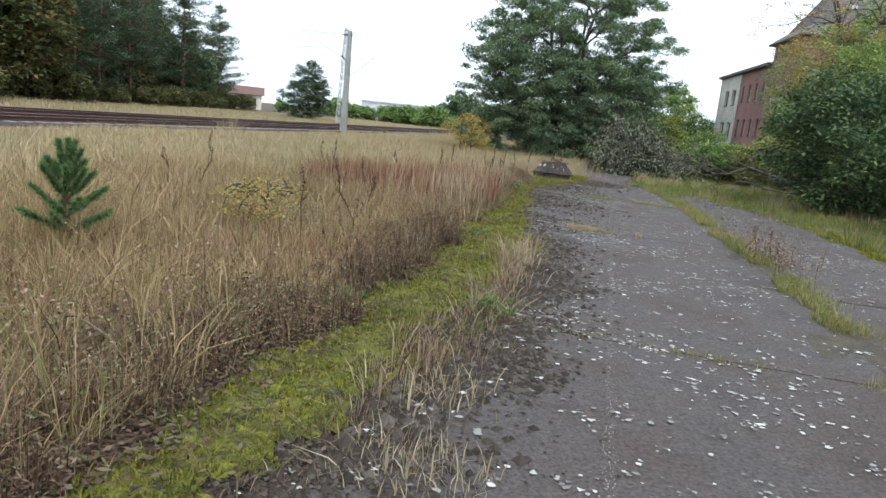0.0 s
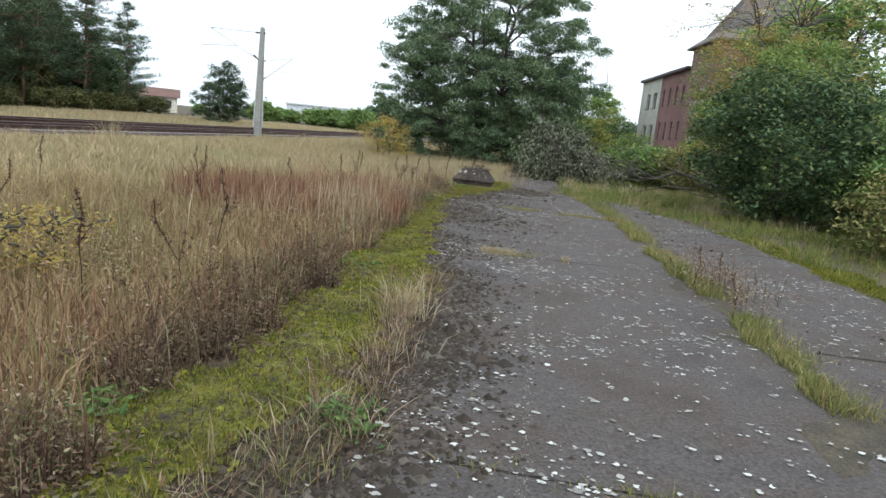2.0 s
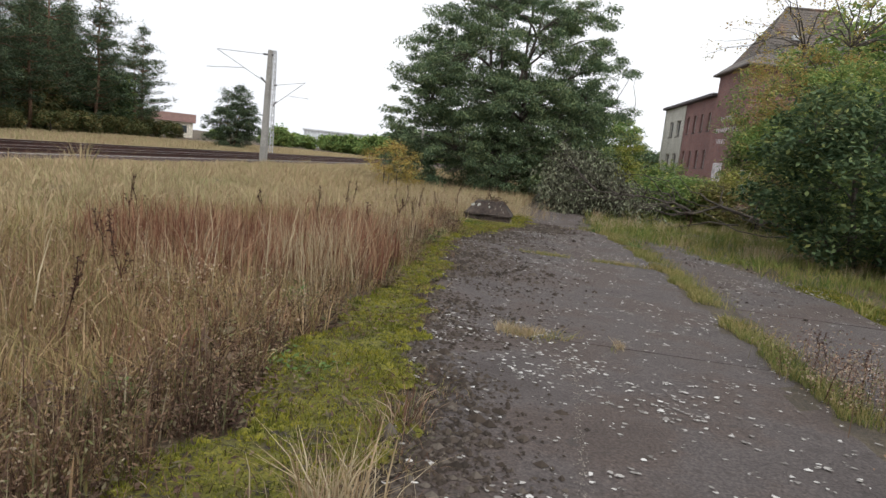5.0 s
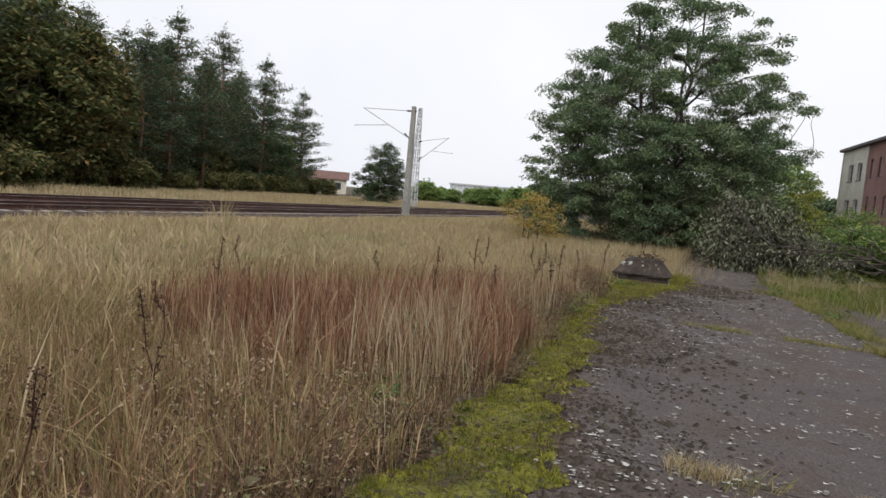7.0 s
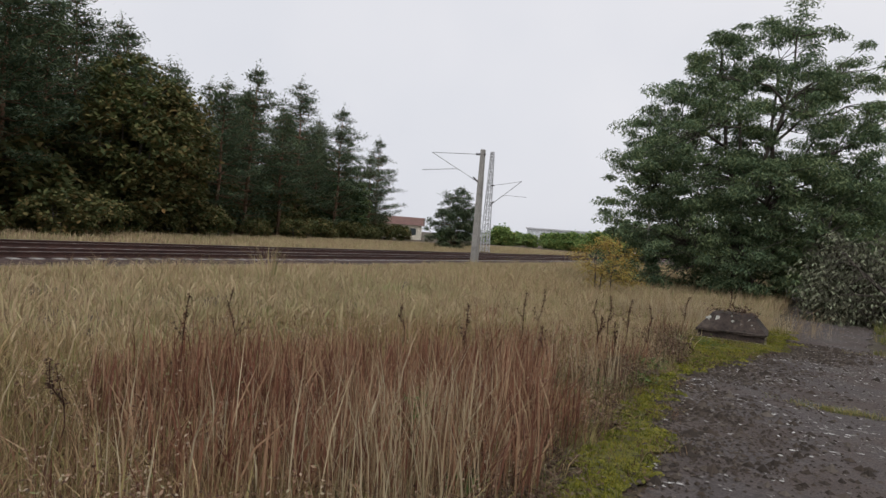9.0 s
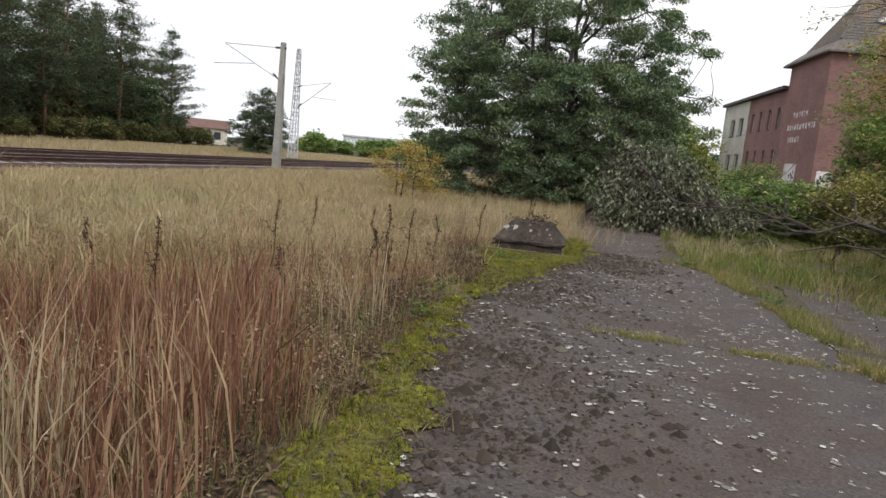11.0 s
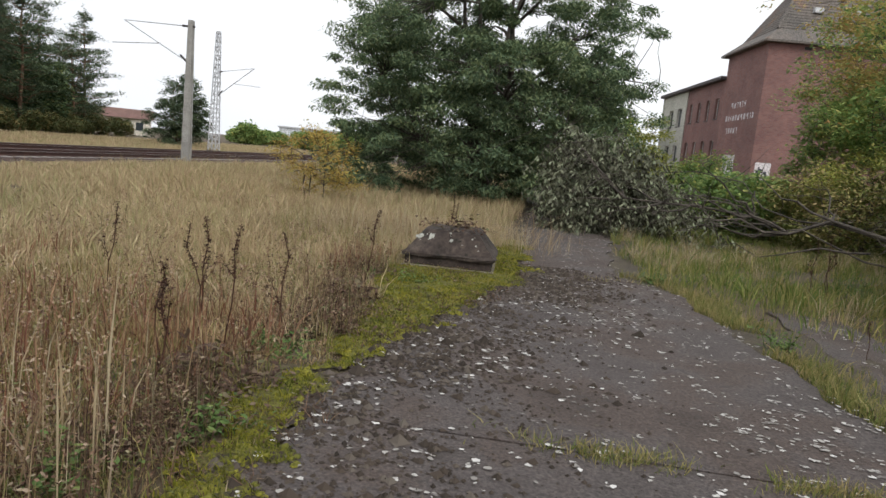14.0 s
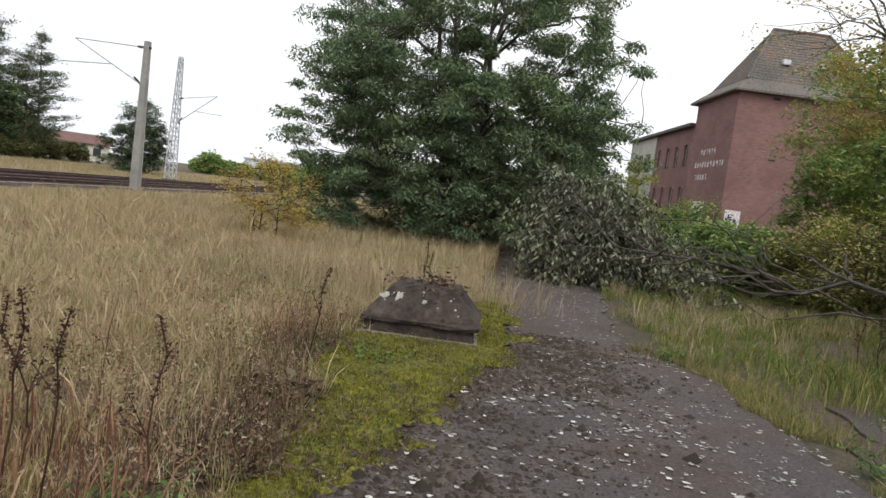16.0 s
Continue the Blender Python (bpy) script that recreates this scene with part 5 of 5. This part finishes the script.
def wood():
    rng = np.random.default_rng(55)
    kinds = [
        pine(60, 14.8, 3.3, 3.0, 0.66, "tall dark-green pine with tiered boughs at the wood's edge"),
        pine(61, 14.2, 3.7, 1.0, 0.62, "dense dark-green pine at the wood's edge", 0.5),
        tree("oak_tree", 62, 10.6, 3.6, 0.4, 26, 170, 90, (0.40, 0.24), M_OAK, M_BARK, "leafy tree with browning autumn leaves", 0.2, 0.55, 0.7, 2, 0.3),
        tree("oak_tree", 63, 9.2, 3.5, 0.2, 24, 160, 90, (0.40, 0.24), M_DARKSHRUB, M_BARK, "green leafy tree at the wood's edge", 0.18, 0.55, 0.7, 2, 0.3),
    ]
    spots = []
    for row in range(4):
        y = -16.0 + row * 2
        while y < 99:
            x = -37.5 - (y - 24) * 0.325 - row * 5.0 + rng.normal(0, 1.0)
            spots.append((x, y, row))
            y += rng.uniform(2.6, 4.4) * (1.0 + 0.012 * max(0, y))
    first = set()
    for i, (x, y, row) in enumerate(spots):
        k = int(rng.choice([0, 1, 2, 3], p=[0.38, 0.26, 0.20, 0.16] if row == 0 else [0.55, 0.37, 0.06, 0.02]))
        m = pose(x, y, float(gz(x, y)), 0, 0, rng.uniform(0, 360))
        s = rng.uniform(0.84, 1.14) + 0.04 * row
        ob = kinds[k] if k not in first else copy_thing(kinds[k], m)
        first.add(k)
        ob["group"] = "trees of the wood"
        ob.matrix_basis = m @ Matrix.Diagonal((s, s, s * rng.uniform(0.92, 1.08), 1))
    low = tree("shrub", 64, 2.6, 1.9, 0.1, 12, 50, 70, (0.3, 0.17), M_OAK, M_BARK, "green bush at the foot of the wood", 0.05, 0.6, 0.4, 3, 0.3, category="shrub")
    for i in range(34):
        y = -10 + i * 3.3 + rng.normal(0, 1)
        x = -34.0 - (y - 24) * 0.325 + rng.normal(0, 0.8)
        s = rng.uniform(0.4, 1.0)
        m = pose(x, y, float(gz(x, y)), 0, 0, rng.uniform(0, 360))
        ob = low if i == 0 else copy_thing(low, m)
        ob["group"] = "bushes at the wood's foot"
        ob.matrix_basis = m @ Matrix.Diagonal((s, s, s, 1))
    under = tree("shrub", 68, 5.5, 3.0, -1.0, 12, 90, 60, (0.45, 0.25), M_OAK, M_BARK, "dark undergrowth between the trunks of the wood", 0.06, 0.7, 0.6, 3, 0.3, category="shrub")
    for i in range(46):
        y = -18 + i * 2.7 + rng.normal(0, 0.6)
        x = -41 - (y - 24) * 0.325 - 5 * (i % 2) + rng.normal(0, 0.8)
        s = rng.uniform(0.8, 1.25)
        m = pose(x, y, float(gz(x, y)), 0, 0, rng.uniform(0, 360))
        ob = under if i == 0 else copy_thing(under, m)
        ob["group"] = "undergrowth of the wood"
        ob.matrix_basis = m @ Matrix.Diagonal((s, s, s, 1))
    # young trees by the railway, far hedges and treeline
    yp = tree("pine_tree", 65, 7.0, 4.2, -1.2, 16, 220, 90, (0.35, 0.09), M_PINE, M_PINEBARK, "young bushy pine near the railway", 0.1, 0.5, 0.42, 2, 0.1, 0.5, 0.2)
    put(yp, -36.0, 75.0)
    hedge = tree("shrub", 66, 4.0, 3.0, 0.1, 10, 60, 60, (0.6, 0.35), M_SHRUB, M_BARK, "distant light-green hedge bush", 0.06, 0.6, 0.7, 3, 0.3, category="shrub")
    for i in range(26):
        x, y = -72 + i * 2.9 + rng.normal(0, 1), 150 + rng.normal(0, 8)
        s = rng.uniform(0.55, 1.2)
        m = pose(x, y, float(gz(x, y)), 0, 0, rng.uniform(0, 360))
        ob = hedge if i == 0 else copy_thing(hedge, m)
        ob["group"] = "distant hedge"
        ob.matrix_basis = m @ Matrix.Diagonal((s, s, s, 1))
    far = tree("broadleaf_tree", 67, 11.0, 5.5, 0.3, 10, 70, 60, (1.0, 0.6), M_ROBINIA, M_BARK, "distant dark tree on the horizon", 0.2, 0.6, 1.1, 2, 0.3)
    for i in range(26):
        x, y = -52 + i * 6.5 + rng.normal(0, 2), 205 + rng.normal(0, 10)
        s = rng.uniform(0.7, 1.15)
        m = pose(x, y, float(gz(x, y)), 0, 0, rng.uniform(0, 360))
        ob = far if i == 0 else copy_thing(far, m)
        ob["group"] = "distant treeline"
        ob.matrix_basis = m @ Matrix.Diagonal((s, s, s, 1))


wood()

# ---- railway ----
GR = -0.12


def railway():
    for n_t, cx in enumerate((-20.5, -24.6)):
        # ballast bed
        bm = bmesh.new()
        ys = np.arange(-60, 300, 3.0)
        rg = random.Random(n_t)
        prev = None
        for y in ys:
            row = [bm.verts.new((cx + dx, y, GR + dz + rg.uniform(-0.02, 0.02))) for dx, dz in ((1.75, -0.10), (1.3, 0.118), (-1.3, 0.118), (-1.75, -0.10))]
            if prev:
                for k in range(3):
                    bm.faces.new((prev[k], prev[k + 1], row[k + 1], row[k]))
            prev = row
        tr = tagged(part("railway_track", bm, M_BALLAST), "rusty railway track on pale sleepers and dark ballast", "railway track", kind="structure")
        me = None
        for i in range(int(160 / 0.65)):
            y = -20 + i * 0.65
            if me is None:
                bm = bmesh.new()
                box(bm, -1.15, 1.15, -0.13, 0.13, 0, 0.088, 0.01)
                ob = part("sleeper", bm, M_SLEEPER, tr)
                me = ob.data
            else:
                ob = new("sleeper", me)
                ob.parent = tr
            ob.matrix_basis = pose(cx, y, GR + 0.04, 0, 0, rg.uniform(-1, 1))
        prof = [(-0.07, 0), (0.07, 0), (0.07, 0.02), (0.012, 0.045), (0.012, 0.12), (0.036, 0.135), (0.036, 0.168), (-0.036, 0.168), (-0.036, 0.135), (-0.012, 0.12), (-0.012, 0.045), (-0.07, 0.02)]
        for dx in (-0.7525, 0.7525):
            bm = bmesh.new()
            a = [bm.verts.new((cx + dx + x, -60, GR + 0.125 + z)) for x, z in prof]
            b = [bm.verts.new((cx + dx + x, 300, GR + 0.125 + z)) for x, z in prof]
            for k in range(len(prof)):
                bm.faces.new((a[k], a[(k + 1) % 12], b[(k + 1) % 12], b[k]))
            bm.faces.new(a[::-1])
            bm.faces.new(b)
            rail = part("rail", bm, M_RUST, tr)
            bm = bmesh.new()
            box(bm, cx + dx - 0.034, cx + dx + 0.034, -60, 300, GR + 0.2935, GR + 0.2975)
            part("railhead", bm, M_RAILTOP, rail, "dull worn running surface")


def cantilever(th, side, z_top, z_low, reach, z_tip):
    """Bracket arm: top tube, diagonal tube with insulators, and registration arm."""
    bm = bmesh.new()
    bar(bm, (0, 0, z_top), (side * reach, 0, z_tip), 0.026)
    bar(bm, (0.1 * side, 0, z_low), (side * reach, 0, z_tip), 0.032)
    f = 0.45
    zr = z_low + (z_tip - z_low) * f
    bar(bm, (side * reach * f, 0, zr), (side * reach * 1.18, 0, zr - 0.12), 0.026)
    part("bracket_arm", bm, M_GALV, th)
    for a, b in (((side * 0.12, 0, z_top), (side * 0.5, 0, z_top + (z_tip - z_top) * 0.15)), ((side * 0.15, 0, z_low), (side * 0.55, 0, z_low + (z_tip - z_low) * 0.19))):
        bm = bmesh.new()
        for k in range(7):
            p, q = Vector(a).lerp(Vector(b), k / 7), Vector(a).lerp(Vector(b), (k + 0.6) / 7)
            bar(bm, p, q, 0.065, 8, 0.04)
        bar(bm, a, b, 0.035)
        part("insulator", bm, M_INSUL, th, "dark ribbed insulator")


def concrete_mast(x, y, h, arm=True):
    th = empty("railway_mast", x, y, GR - 0.05)
    bm = bmesh.new()
    w0, w1 = 0.20, 0.12
    # tapered pole with a recessed channel on two faces
    pr = [(-1, -1), (1, -1), (1, -0.45), (0.8, -0.38), (0.8, 0.38), (1, 0.45), (1, 1), (-1, 1), (-1, 0.45), (-0.8, 0.38), (-0.8, -0.38), (-1, -0.45)]
    a = [bm.verts.new((px * w0, py * w0, 0)) for px, py in pr]
    b = [bm.verts.new((px * w1, py * w1, h)) for px, py in pr]
    for k in range(12):
        bm.faces.new((a[k], a[(k + 1) % 12], b[(k + 1) % 12], b[k]))
    bm.faces.new(b)
    part("pole", bm, M_CONCRETE, th)
    bm = bmesh.new()
    box(bm, -0.45, 0.2, -0.05, 0.05, h - 0.35, h - 0.25, 0.01)
    part("top_bracket", bm, M_INSUL, th)
    if arm:
        cantilever(th, -1, h - 0.3, h - 2.1, 3.7, h - 0.2)
    return tagged(th, "tapered concrete railway mast with bracket arm and insulators", "railway mast", "railway masts")


def lattice_mast(x, y, h, turn=0.0):
    th = empty("railway_mast", x, y, GR - 0.05, turn)
    w0, w1 = 0.34, 0.13
    corner = lambda sx, sy, z: (sx * (w0 + (w1 - w0) * z / h), sy * (w0 + (w1 - w0) * z / h), z)
    for sx, sy in ((-1, -1), (1, -1), (1, 1), (-1, 1)):
        bm = bmesh.new()
        bar(bm, corner(sx, sy, 0.25), corner(sx, sy, h), 0.045, 4)
        part("leg", bm, M_GALV, th)
        bm = bmesh.new()
        box(bm, sx * w0 - 0.12, sx * w0 + 0.12, sy * w0 - 0.12, sy * w0 + 0.12, -0.05, 0.28, 0.02)
        part("footing", bm, M_INSUL, th, "dark footing")
    n = 13
    for (ax, ay), (bx, by) in (((-1, -1), (1, -1)), ((1, -1), (1, 1)), ((1, 1), (-1, 1)), ((-1, 1), (-1, -1))):
        bm = bmesh.new()
        for k in range(n):
            z0, z1 = 0.3 + (h - 0.4) * k / n, 0.3 + (h - 0.4) * (k + 1) / n
            bar(bm, corner(ax, ay, z0), corner(bx, by, z1), 0.022, 4)
            bar(bm, corner(bx, by, z0), corner(ax, ay, z1), 0.022, 4)
        part("lattice", bm, M_GALV, th)
    bm = bmesh.new()
    box(bm, -w1 - 0.03, w1 + 0.03, -w1 - 0.03, w1 + 0.03, h - 0.05, h + 0.2, 0.03)
    part("cap", bm, M_GALV, th)
    cantilever(th, 1, 6.6, 4.7, 3.2, 7.1)
    return tagged(th, "pale galvanised lattice railway mast with bracket arm", "railway mast", "railway masts")


railway()
concrete_mast(-19.1, 46.0, 7.25)
concrete_mast(-20.6, 104.0, 7.35)
lattice_mast(-27.3, 17.6, 10.3, 24)
lattice_mast(-27.5, 65.2, 9.6)

# ---- old brick building ----


def wall_holes(name, parent, mat, length, height, holes, depth=0.4, label=""):
    """A wall along +y from the origin, its outside at x = 0, with real openings (y0, y1, z0, z1)."""
    bm = bmesh.new()
    ys = sorted({0.0, length, *[h[0] for h in holes], *[h[1] for h in holes]})
    zs = sorted({0.0, height, *[h[2] for h in holes], *[h[3] for h in holes]})
    inside = lambda y, z: any(h[0] < y < h[1] and h[2] < z < h[3] for h in holes)
    for x in (0.0, depth):
        for a, b in zip(ys, ys[1:]):
            for c, d in zip(zs, zs[1:]):
                if not inside((a + b) / 2, (c + d) / 2):
                    bm.faces.new([bm.verts.new(p) for p in ((x, a, c), (x, b, c), (x, b, d), (x, a, d))])
    for y0, y1, z0, z1 in holes + [(0, length, 0, height)]:
        for p, q in (((y0, z0), (y1, z0)), ((y1, z0), (y1, z1)), ((y1, z1), (y0, z1)), ((y0, z1), (y0, z0))):
            bm.faces.new([bm.verts.new(v) for v in ((0, *p), (0, *q), (depth, *q), (depth, *p))])
    bmesh.ops.remove_doubles(bm, verts=bm.verts, dist=0.0005)
    return part(name, bm, mat, parent, label)


def window(parent, y0, y1, z0, z1, x=0.0):
    bm = bmesh.new()
    t, xi = 0.08, x + 0.18
    box(bm, xi, xi + 0.07, y0, y0 + t, z0, z1)
    box(bm, xi, xi + 0.07, y1 - t, y1, z0, z1)
    box(bm, xi, xi + 0.07, y0 + t, y1 - t, z0, z0 + t)
    box(bm, xi, xi + 0.07, y0 + t, y1 - t, z1 - t, z1)
    ym = (y0 + y1) / 2
    box(bm, xi + 0.005, xi + 0.065, ym - 0.03, ym + 0.03, z0 + t, z1 - t)
    w = part("window", bm, M_FRAME, parent, "weathered pale window frame")
    bm = bmesh.new()
    box(bm, xi + 0.03, xi + 0.04, y0 + t, ym - 0.03, z0 + t, z1 - t)
    part("pane", bm, M_GLASS, w)
    bm = bmesh.new()
    box(bm, xi + 0.03, xi + 0.04, ym + 0.03, y1 - t, z0 + t, z1 - t)
    part("pane", bm, M_GLASS, w)
    bm = bmesh.new()
    box(bm, x - 0.06, x + 0.18, y0 - 0.05, y1 + 0.05, z0 - 0.07, z0 + 0.002)
    part("sill", bm, M_FASCIA, w)


def building():
    # local frame: y along the long side, x away from the path; tower first, then wing
    b = empty("brick_building", 16.0, 70.3, -0.02, 5.4)
    b.scale = (1.15, 1.15, 1.15)
    TD, TW, TE, RIDGE = 7.4, 10.8, 11.2, 16.6
    WL, LL, WE = 9.4, 7.8, 9.4
    bm = bmesh.new()
    box(bm, 0, TW, 0, TD, 0, TE)
    part("tower_wall", bm, M_BRICK, b, "plain dark-red brick tower wall")
    wins = [(TD + 0.9 + i * 2.25, TD + 1.75 + i * 2.25, 6.35, 8.05) for i in range(4)] + [(TD + 0.9 + i * 2.25, TD + 1.75 + i * 2.25, 2.9, 4.6) for i in range(4)]
    wing = wall_holes("wing_wall", b, M_BRICK, WL, WE, [(y0 - TD, y1 - TD, z0, z1) for y0, y1, z0, z1 in wins])
    wing.location = (0.02, TD, 0)
    for w in wins:
        window(b, *w, 0.02)
    lw = [(TD + WL + 1.2, TD + WL + 2.7, 6.2, 7.9), (TD + WL + 4.0, TD + WL + 5.5, 6.2, 7.9), (TD + WL + 1.2, TD + WL + 2.7, 2.7, 4.4), (TD + WL + 4.0, TD + WL + 5.5, 2.7, 4.4)]
    pale = wall_holes("wing_wall", b, M_RENDER, LL, WE, [(y0 - TD - WL, y1 - TD - WL, z0, z1) for y0, y1, z0, z1 in lw], label="pale grey rendered end of the wing")
    pale.location = (-0.05, TD + WL, 0)
    for w in lw:
        window(b, *w, -0.05)
    # solid block, no rooms: its near-black colour is the indoor shade
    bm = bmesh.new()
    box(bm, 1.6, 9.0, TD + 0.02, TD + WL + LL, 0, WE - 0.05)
    part("wing_core", bm, M_INSHADE, b, "near-black block painted as room shade behind the windows")
    bm = bmesh.new()
    box(bm, -0.1, 9.3, TD + WL + LL + 0.002, TD + WL + LL + 0.3, 0, WE)
    part("end_wall", bm, M_RENDER, b)
    bm = bmesh.new()
    box(bm, -0.45, 9.6, TD + 0.005, TD + WL + LL + 0.5, WE + 0.002, WE + 0.28, 0.03)
    part("wing_roof", bm, M_FASCIA, b, "flat dark wing roof with thin eaves")
    # hipped tower roof with a bellcast at the eaves
    bm = bmesh.new()
    o = 0.5
    def ring(ins, z):
        return [bm.verts.new(p) for p in ((-o + ins, -o + ins, z), (TW + o - ins, -o + ins, z), (TW + o - ins, TD + o - ins, z), (-o + ins, TD + o - ins, z))]
    r0, r1, r2 = ring(0, TE - 0.12), ring(0.0, TE + 0.02), ring(1.15, TE + 0.95)
    for a, c in ((r0, r1), (r1, r2)):
        for k in range(4):
            bm.faces.new((a[k], a[(k + 1) % 4], c[(k + 1) % 4], c[k]))
    p, q = bm.verts.new((3.3, TD / 2, RIDGE)), bm.verts.new((TW - 3.3, TD / 2, RIDGE))
    bm.faces.new((r2[0], r2[1], q, p))
    bm.faces.new((r2[1], r2[2], q))
    bm.faces.new((r2[2], r2[3], p, q))
    bm.faces.new((r2[3], r2[0], p))
    bm.faces.new(r0[::-1])
    roof = part("tower_roof", bm, M_TILE, b, "steep hipped roof of mossy grey and orange tiles")
    # courses of tiles on the two visible slopes
    def courses(a0, a1, b0, b1, n, outv):
        bm = bmesh.new()
        for k in range(n):
            f = (k + 0.5) / n
            s, e = Vector(a0).lerp(Vector(b0), f), Vector(a1).lerp(Vector(b1), f)
            bar(bm, s + Vector(outv), e + Vector(outv), 0.035, 4)
        tagged(part("tile_relief", bm, M_TILE, roof), kind="stuff")
    i = 1.15 - o
    courses((i, i, TE + 0.95), (TW - i, i, TE + 0.95), (3.3, TD / 2, RIDGE), (TW - 3.3, TD / 2, RIDGE), 20, (0, 0.0, 0.0))
    courses((i, TD - i, TE + 0.95), (i, i, TE + 0.95), (3.3, TD / 2, RIDGE), (3.3, TD / 2, RIDGE), 20, (0, 0, 0))
    for hx in (3.6, 6.3):
        f = 0.36
        y, z = i + (TD / 2 - i) * f, TE + 0.95 + (RIDGE - TE - 0.95) * f
        bm = bmesh.new()
        box(bm, hx - 0.3, hx + 0.3, y - 0.35, y + 0.25, z - 0.15, z + 0.22, 0.04)
        part("roof_hatch", bm, M_GALV, roof, "small pale roof hatch")
    bm = bmesh.new()
    for a, c in (((i, i, TE + 0.97), (3.3, TD / 2, RIDGE + 0.02)), ((TW - i, i, TE + 0.97), (TW - 3.3, TD / 2, RIDGE + 0.02)), ((3.3, TD / 2, RIDGE + 0.02), (TW - 3.3, TD / 2, RIDGE + 0.02))):
        bar(bm, a, c, 0.10, 6)
    part("ridge_tiles", bm, M_TILE, roof)
    # three rows of illegible painted lettering on the side wall, as plain bars
    rg = random.Random(9)
    for row, (y0, y1) in enumerate(((2.6, 5.6), (0.9, 6.3), (3.6, 6.0))):
        y = y0
        while y < y1:
            w = rg.uniform(0.28, 0.45)
            bm = bmesh.new()
            zl = 6.95 - row * 0.95
            box(bm, -0.006, 0.0, y, y + 0.09, zl, zl + 0.42)
            box(bm, -0.006, 0.0, y + 0.09, y + w * 0.75, zl + rg.choice((0.0, 0.17, 0.34)), zl + 0.42 - rg.choice((0.0, 0.08)))
            part("painted_letter", bm, M_LETTER, b, "faded white painted letter")
            y += w + 0.14
    # pale painted patches with black scrawl at the foot, and small vents
    for (x0, x1, y0, y1, z0, z1) in ((-0.012, -0.002, 3.2, 5.6, 1.1, 3.4), (0.3, 1.4, -0.012, -0.002, 0.9, 2.9)):
        bm = bmesh.new()
        box(bm, x0, x1, y0, y1, z0, z1)
        pt = part("painted_patch", bm, M_LETTER, b, "white painted patch with black scrawl")
        for k in range(14):
            bm = bmesh.new()
            z = rg.uniform(z0 + 0.1, z1 - 0.35)
            if y1 - y0 > 1:
                y = rg.uniform(y0 + 0.1, y1 - 0.4)
                box(bm, x0 - 0.006, x0 - 0.001, y, y + rg.uniform(0.1, 0.3), z, z + rg.uniform(0.08, 0.3))
            else:
                x = rg.uniform(x0 + 0.05, x1 - 0.3)
                box(bm, x, x + rg.uniform(0.1, 0.25), y0 - 0.006, y0 - 0.001, z, z + rg.uniform(0.08, 0.3))
            part("scrawl", bm, M_BLACK, pt)
    # no openings here: dark blocks paint the shade of the vent holes
    for vx, vz, w, h in ((2.4, 10.75, 0.5, 0.22), (2.7, 6.6, 0.5, 0.12), (4.6, 9.9, 0.3, 0.25)):
        bm = bmesh.new()
        box(bm, vx, vx + w, -0.01, 0.05, vz, vz + h)
        part("vent", bm, M_INSHADE, b, "small vent, a solid block with the hole's shade painted on")
    tagged(b, "derelict red-brick building with tower, hipped roof and long wing", "building")


building()


def far_buildings():
    h = empty("house", -71.5, 116, -0.1, 30)
    h.scale = (0.8, 0.8, 0.85)
    bm = bmesh.new()
    box(bm, -7, 7, -4, 4, 0, 3.2)
    part("wall", bm, M_CREAM, h)
    bm = bmesh.new()
    vs = [bm.verts.new(p) for p in ((-7.6, -4.6, 3.2), (7.6, -4.6, 3.2), (7.6, 4.6, 3.2), (-7.6, 4.6, 3.2), (-7.6, 0, 5.0), (7.6, 0, 5.0))]
    for f in ((0, 1, 5, 4), (2, 3, 4, 5), (0, 4, 3), (1, 2, 5), (3, 2, 1, 0)):
        bm.faces.new([vs[k] for k in f])
    part("roof", bm, M_REDROOF, h)
    for k in range(5):
        bm = bmesh.new()
        box(bm, -6 + k * 2.6, -4.6 + k * 2.6, -4.06, -4.0, 1.0, 2.5)
        part("window", bm, M_GLASS, h)
    tagged(h, "low cream house with red roof at the wood's end", "house")
    for x, y, l, hh, rz in ((-62, 235, 52, 5.5, 6), (-20, 245, 40, 5.0, 0)):
        s = empty("warehouse", x, y, -0.1, rz)
        bm = bmesh.new()
        box(bm, -l / 2, l / 2, -8, 8, 0, hh)
        part("wall", bm, M_HALL, s)
        bm = bmesh.new()
        box(bm, -l / 2 - 0.4, l / 2 + 0.4, -8.4, 8.4, hh + 0.002, hh + 0.5)
        part("roof", bm, M_GALV, s)
        tagged(s, "long pale flat-roofed hall on the horizon", "warehouse")


far_buildings()
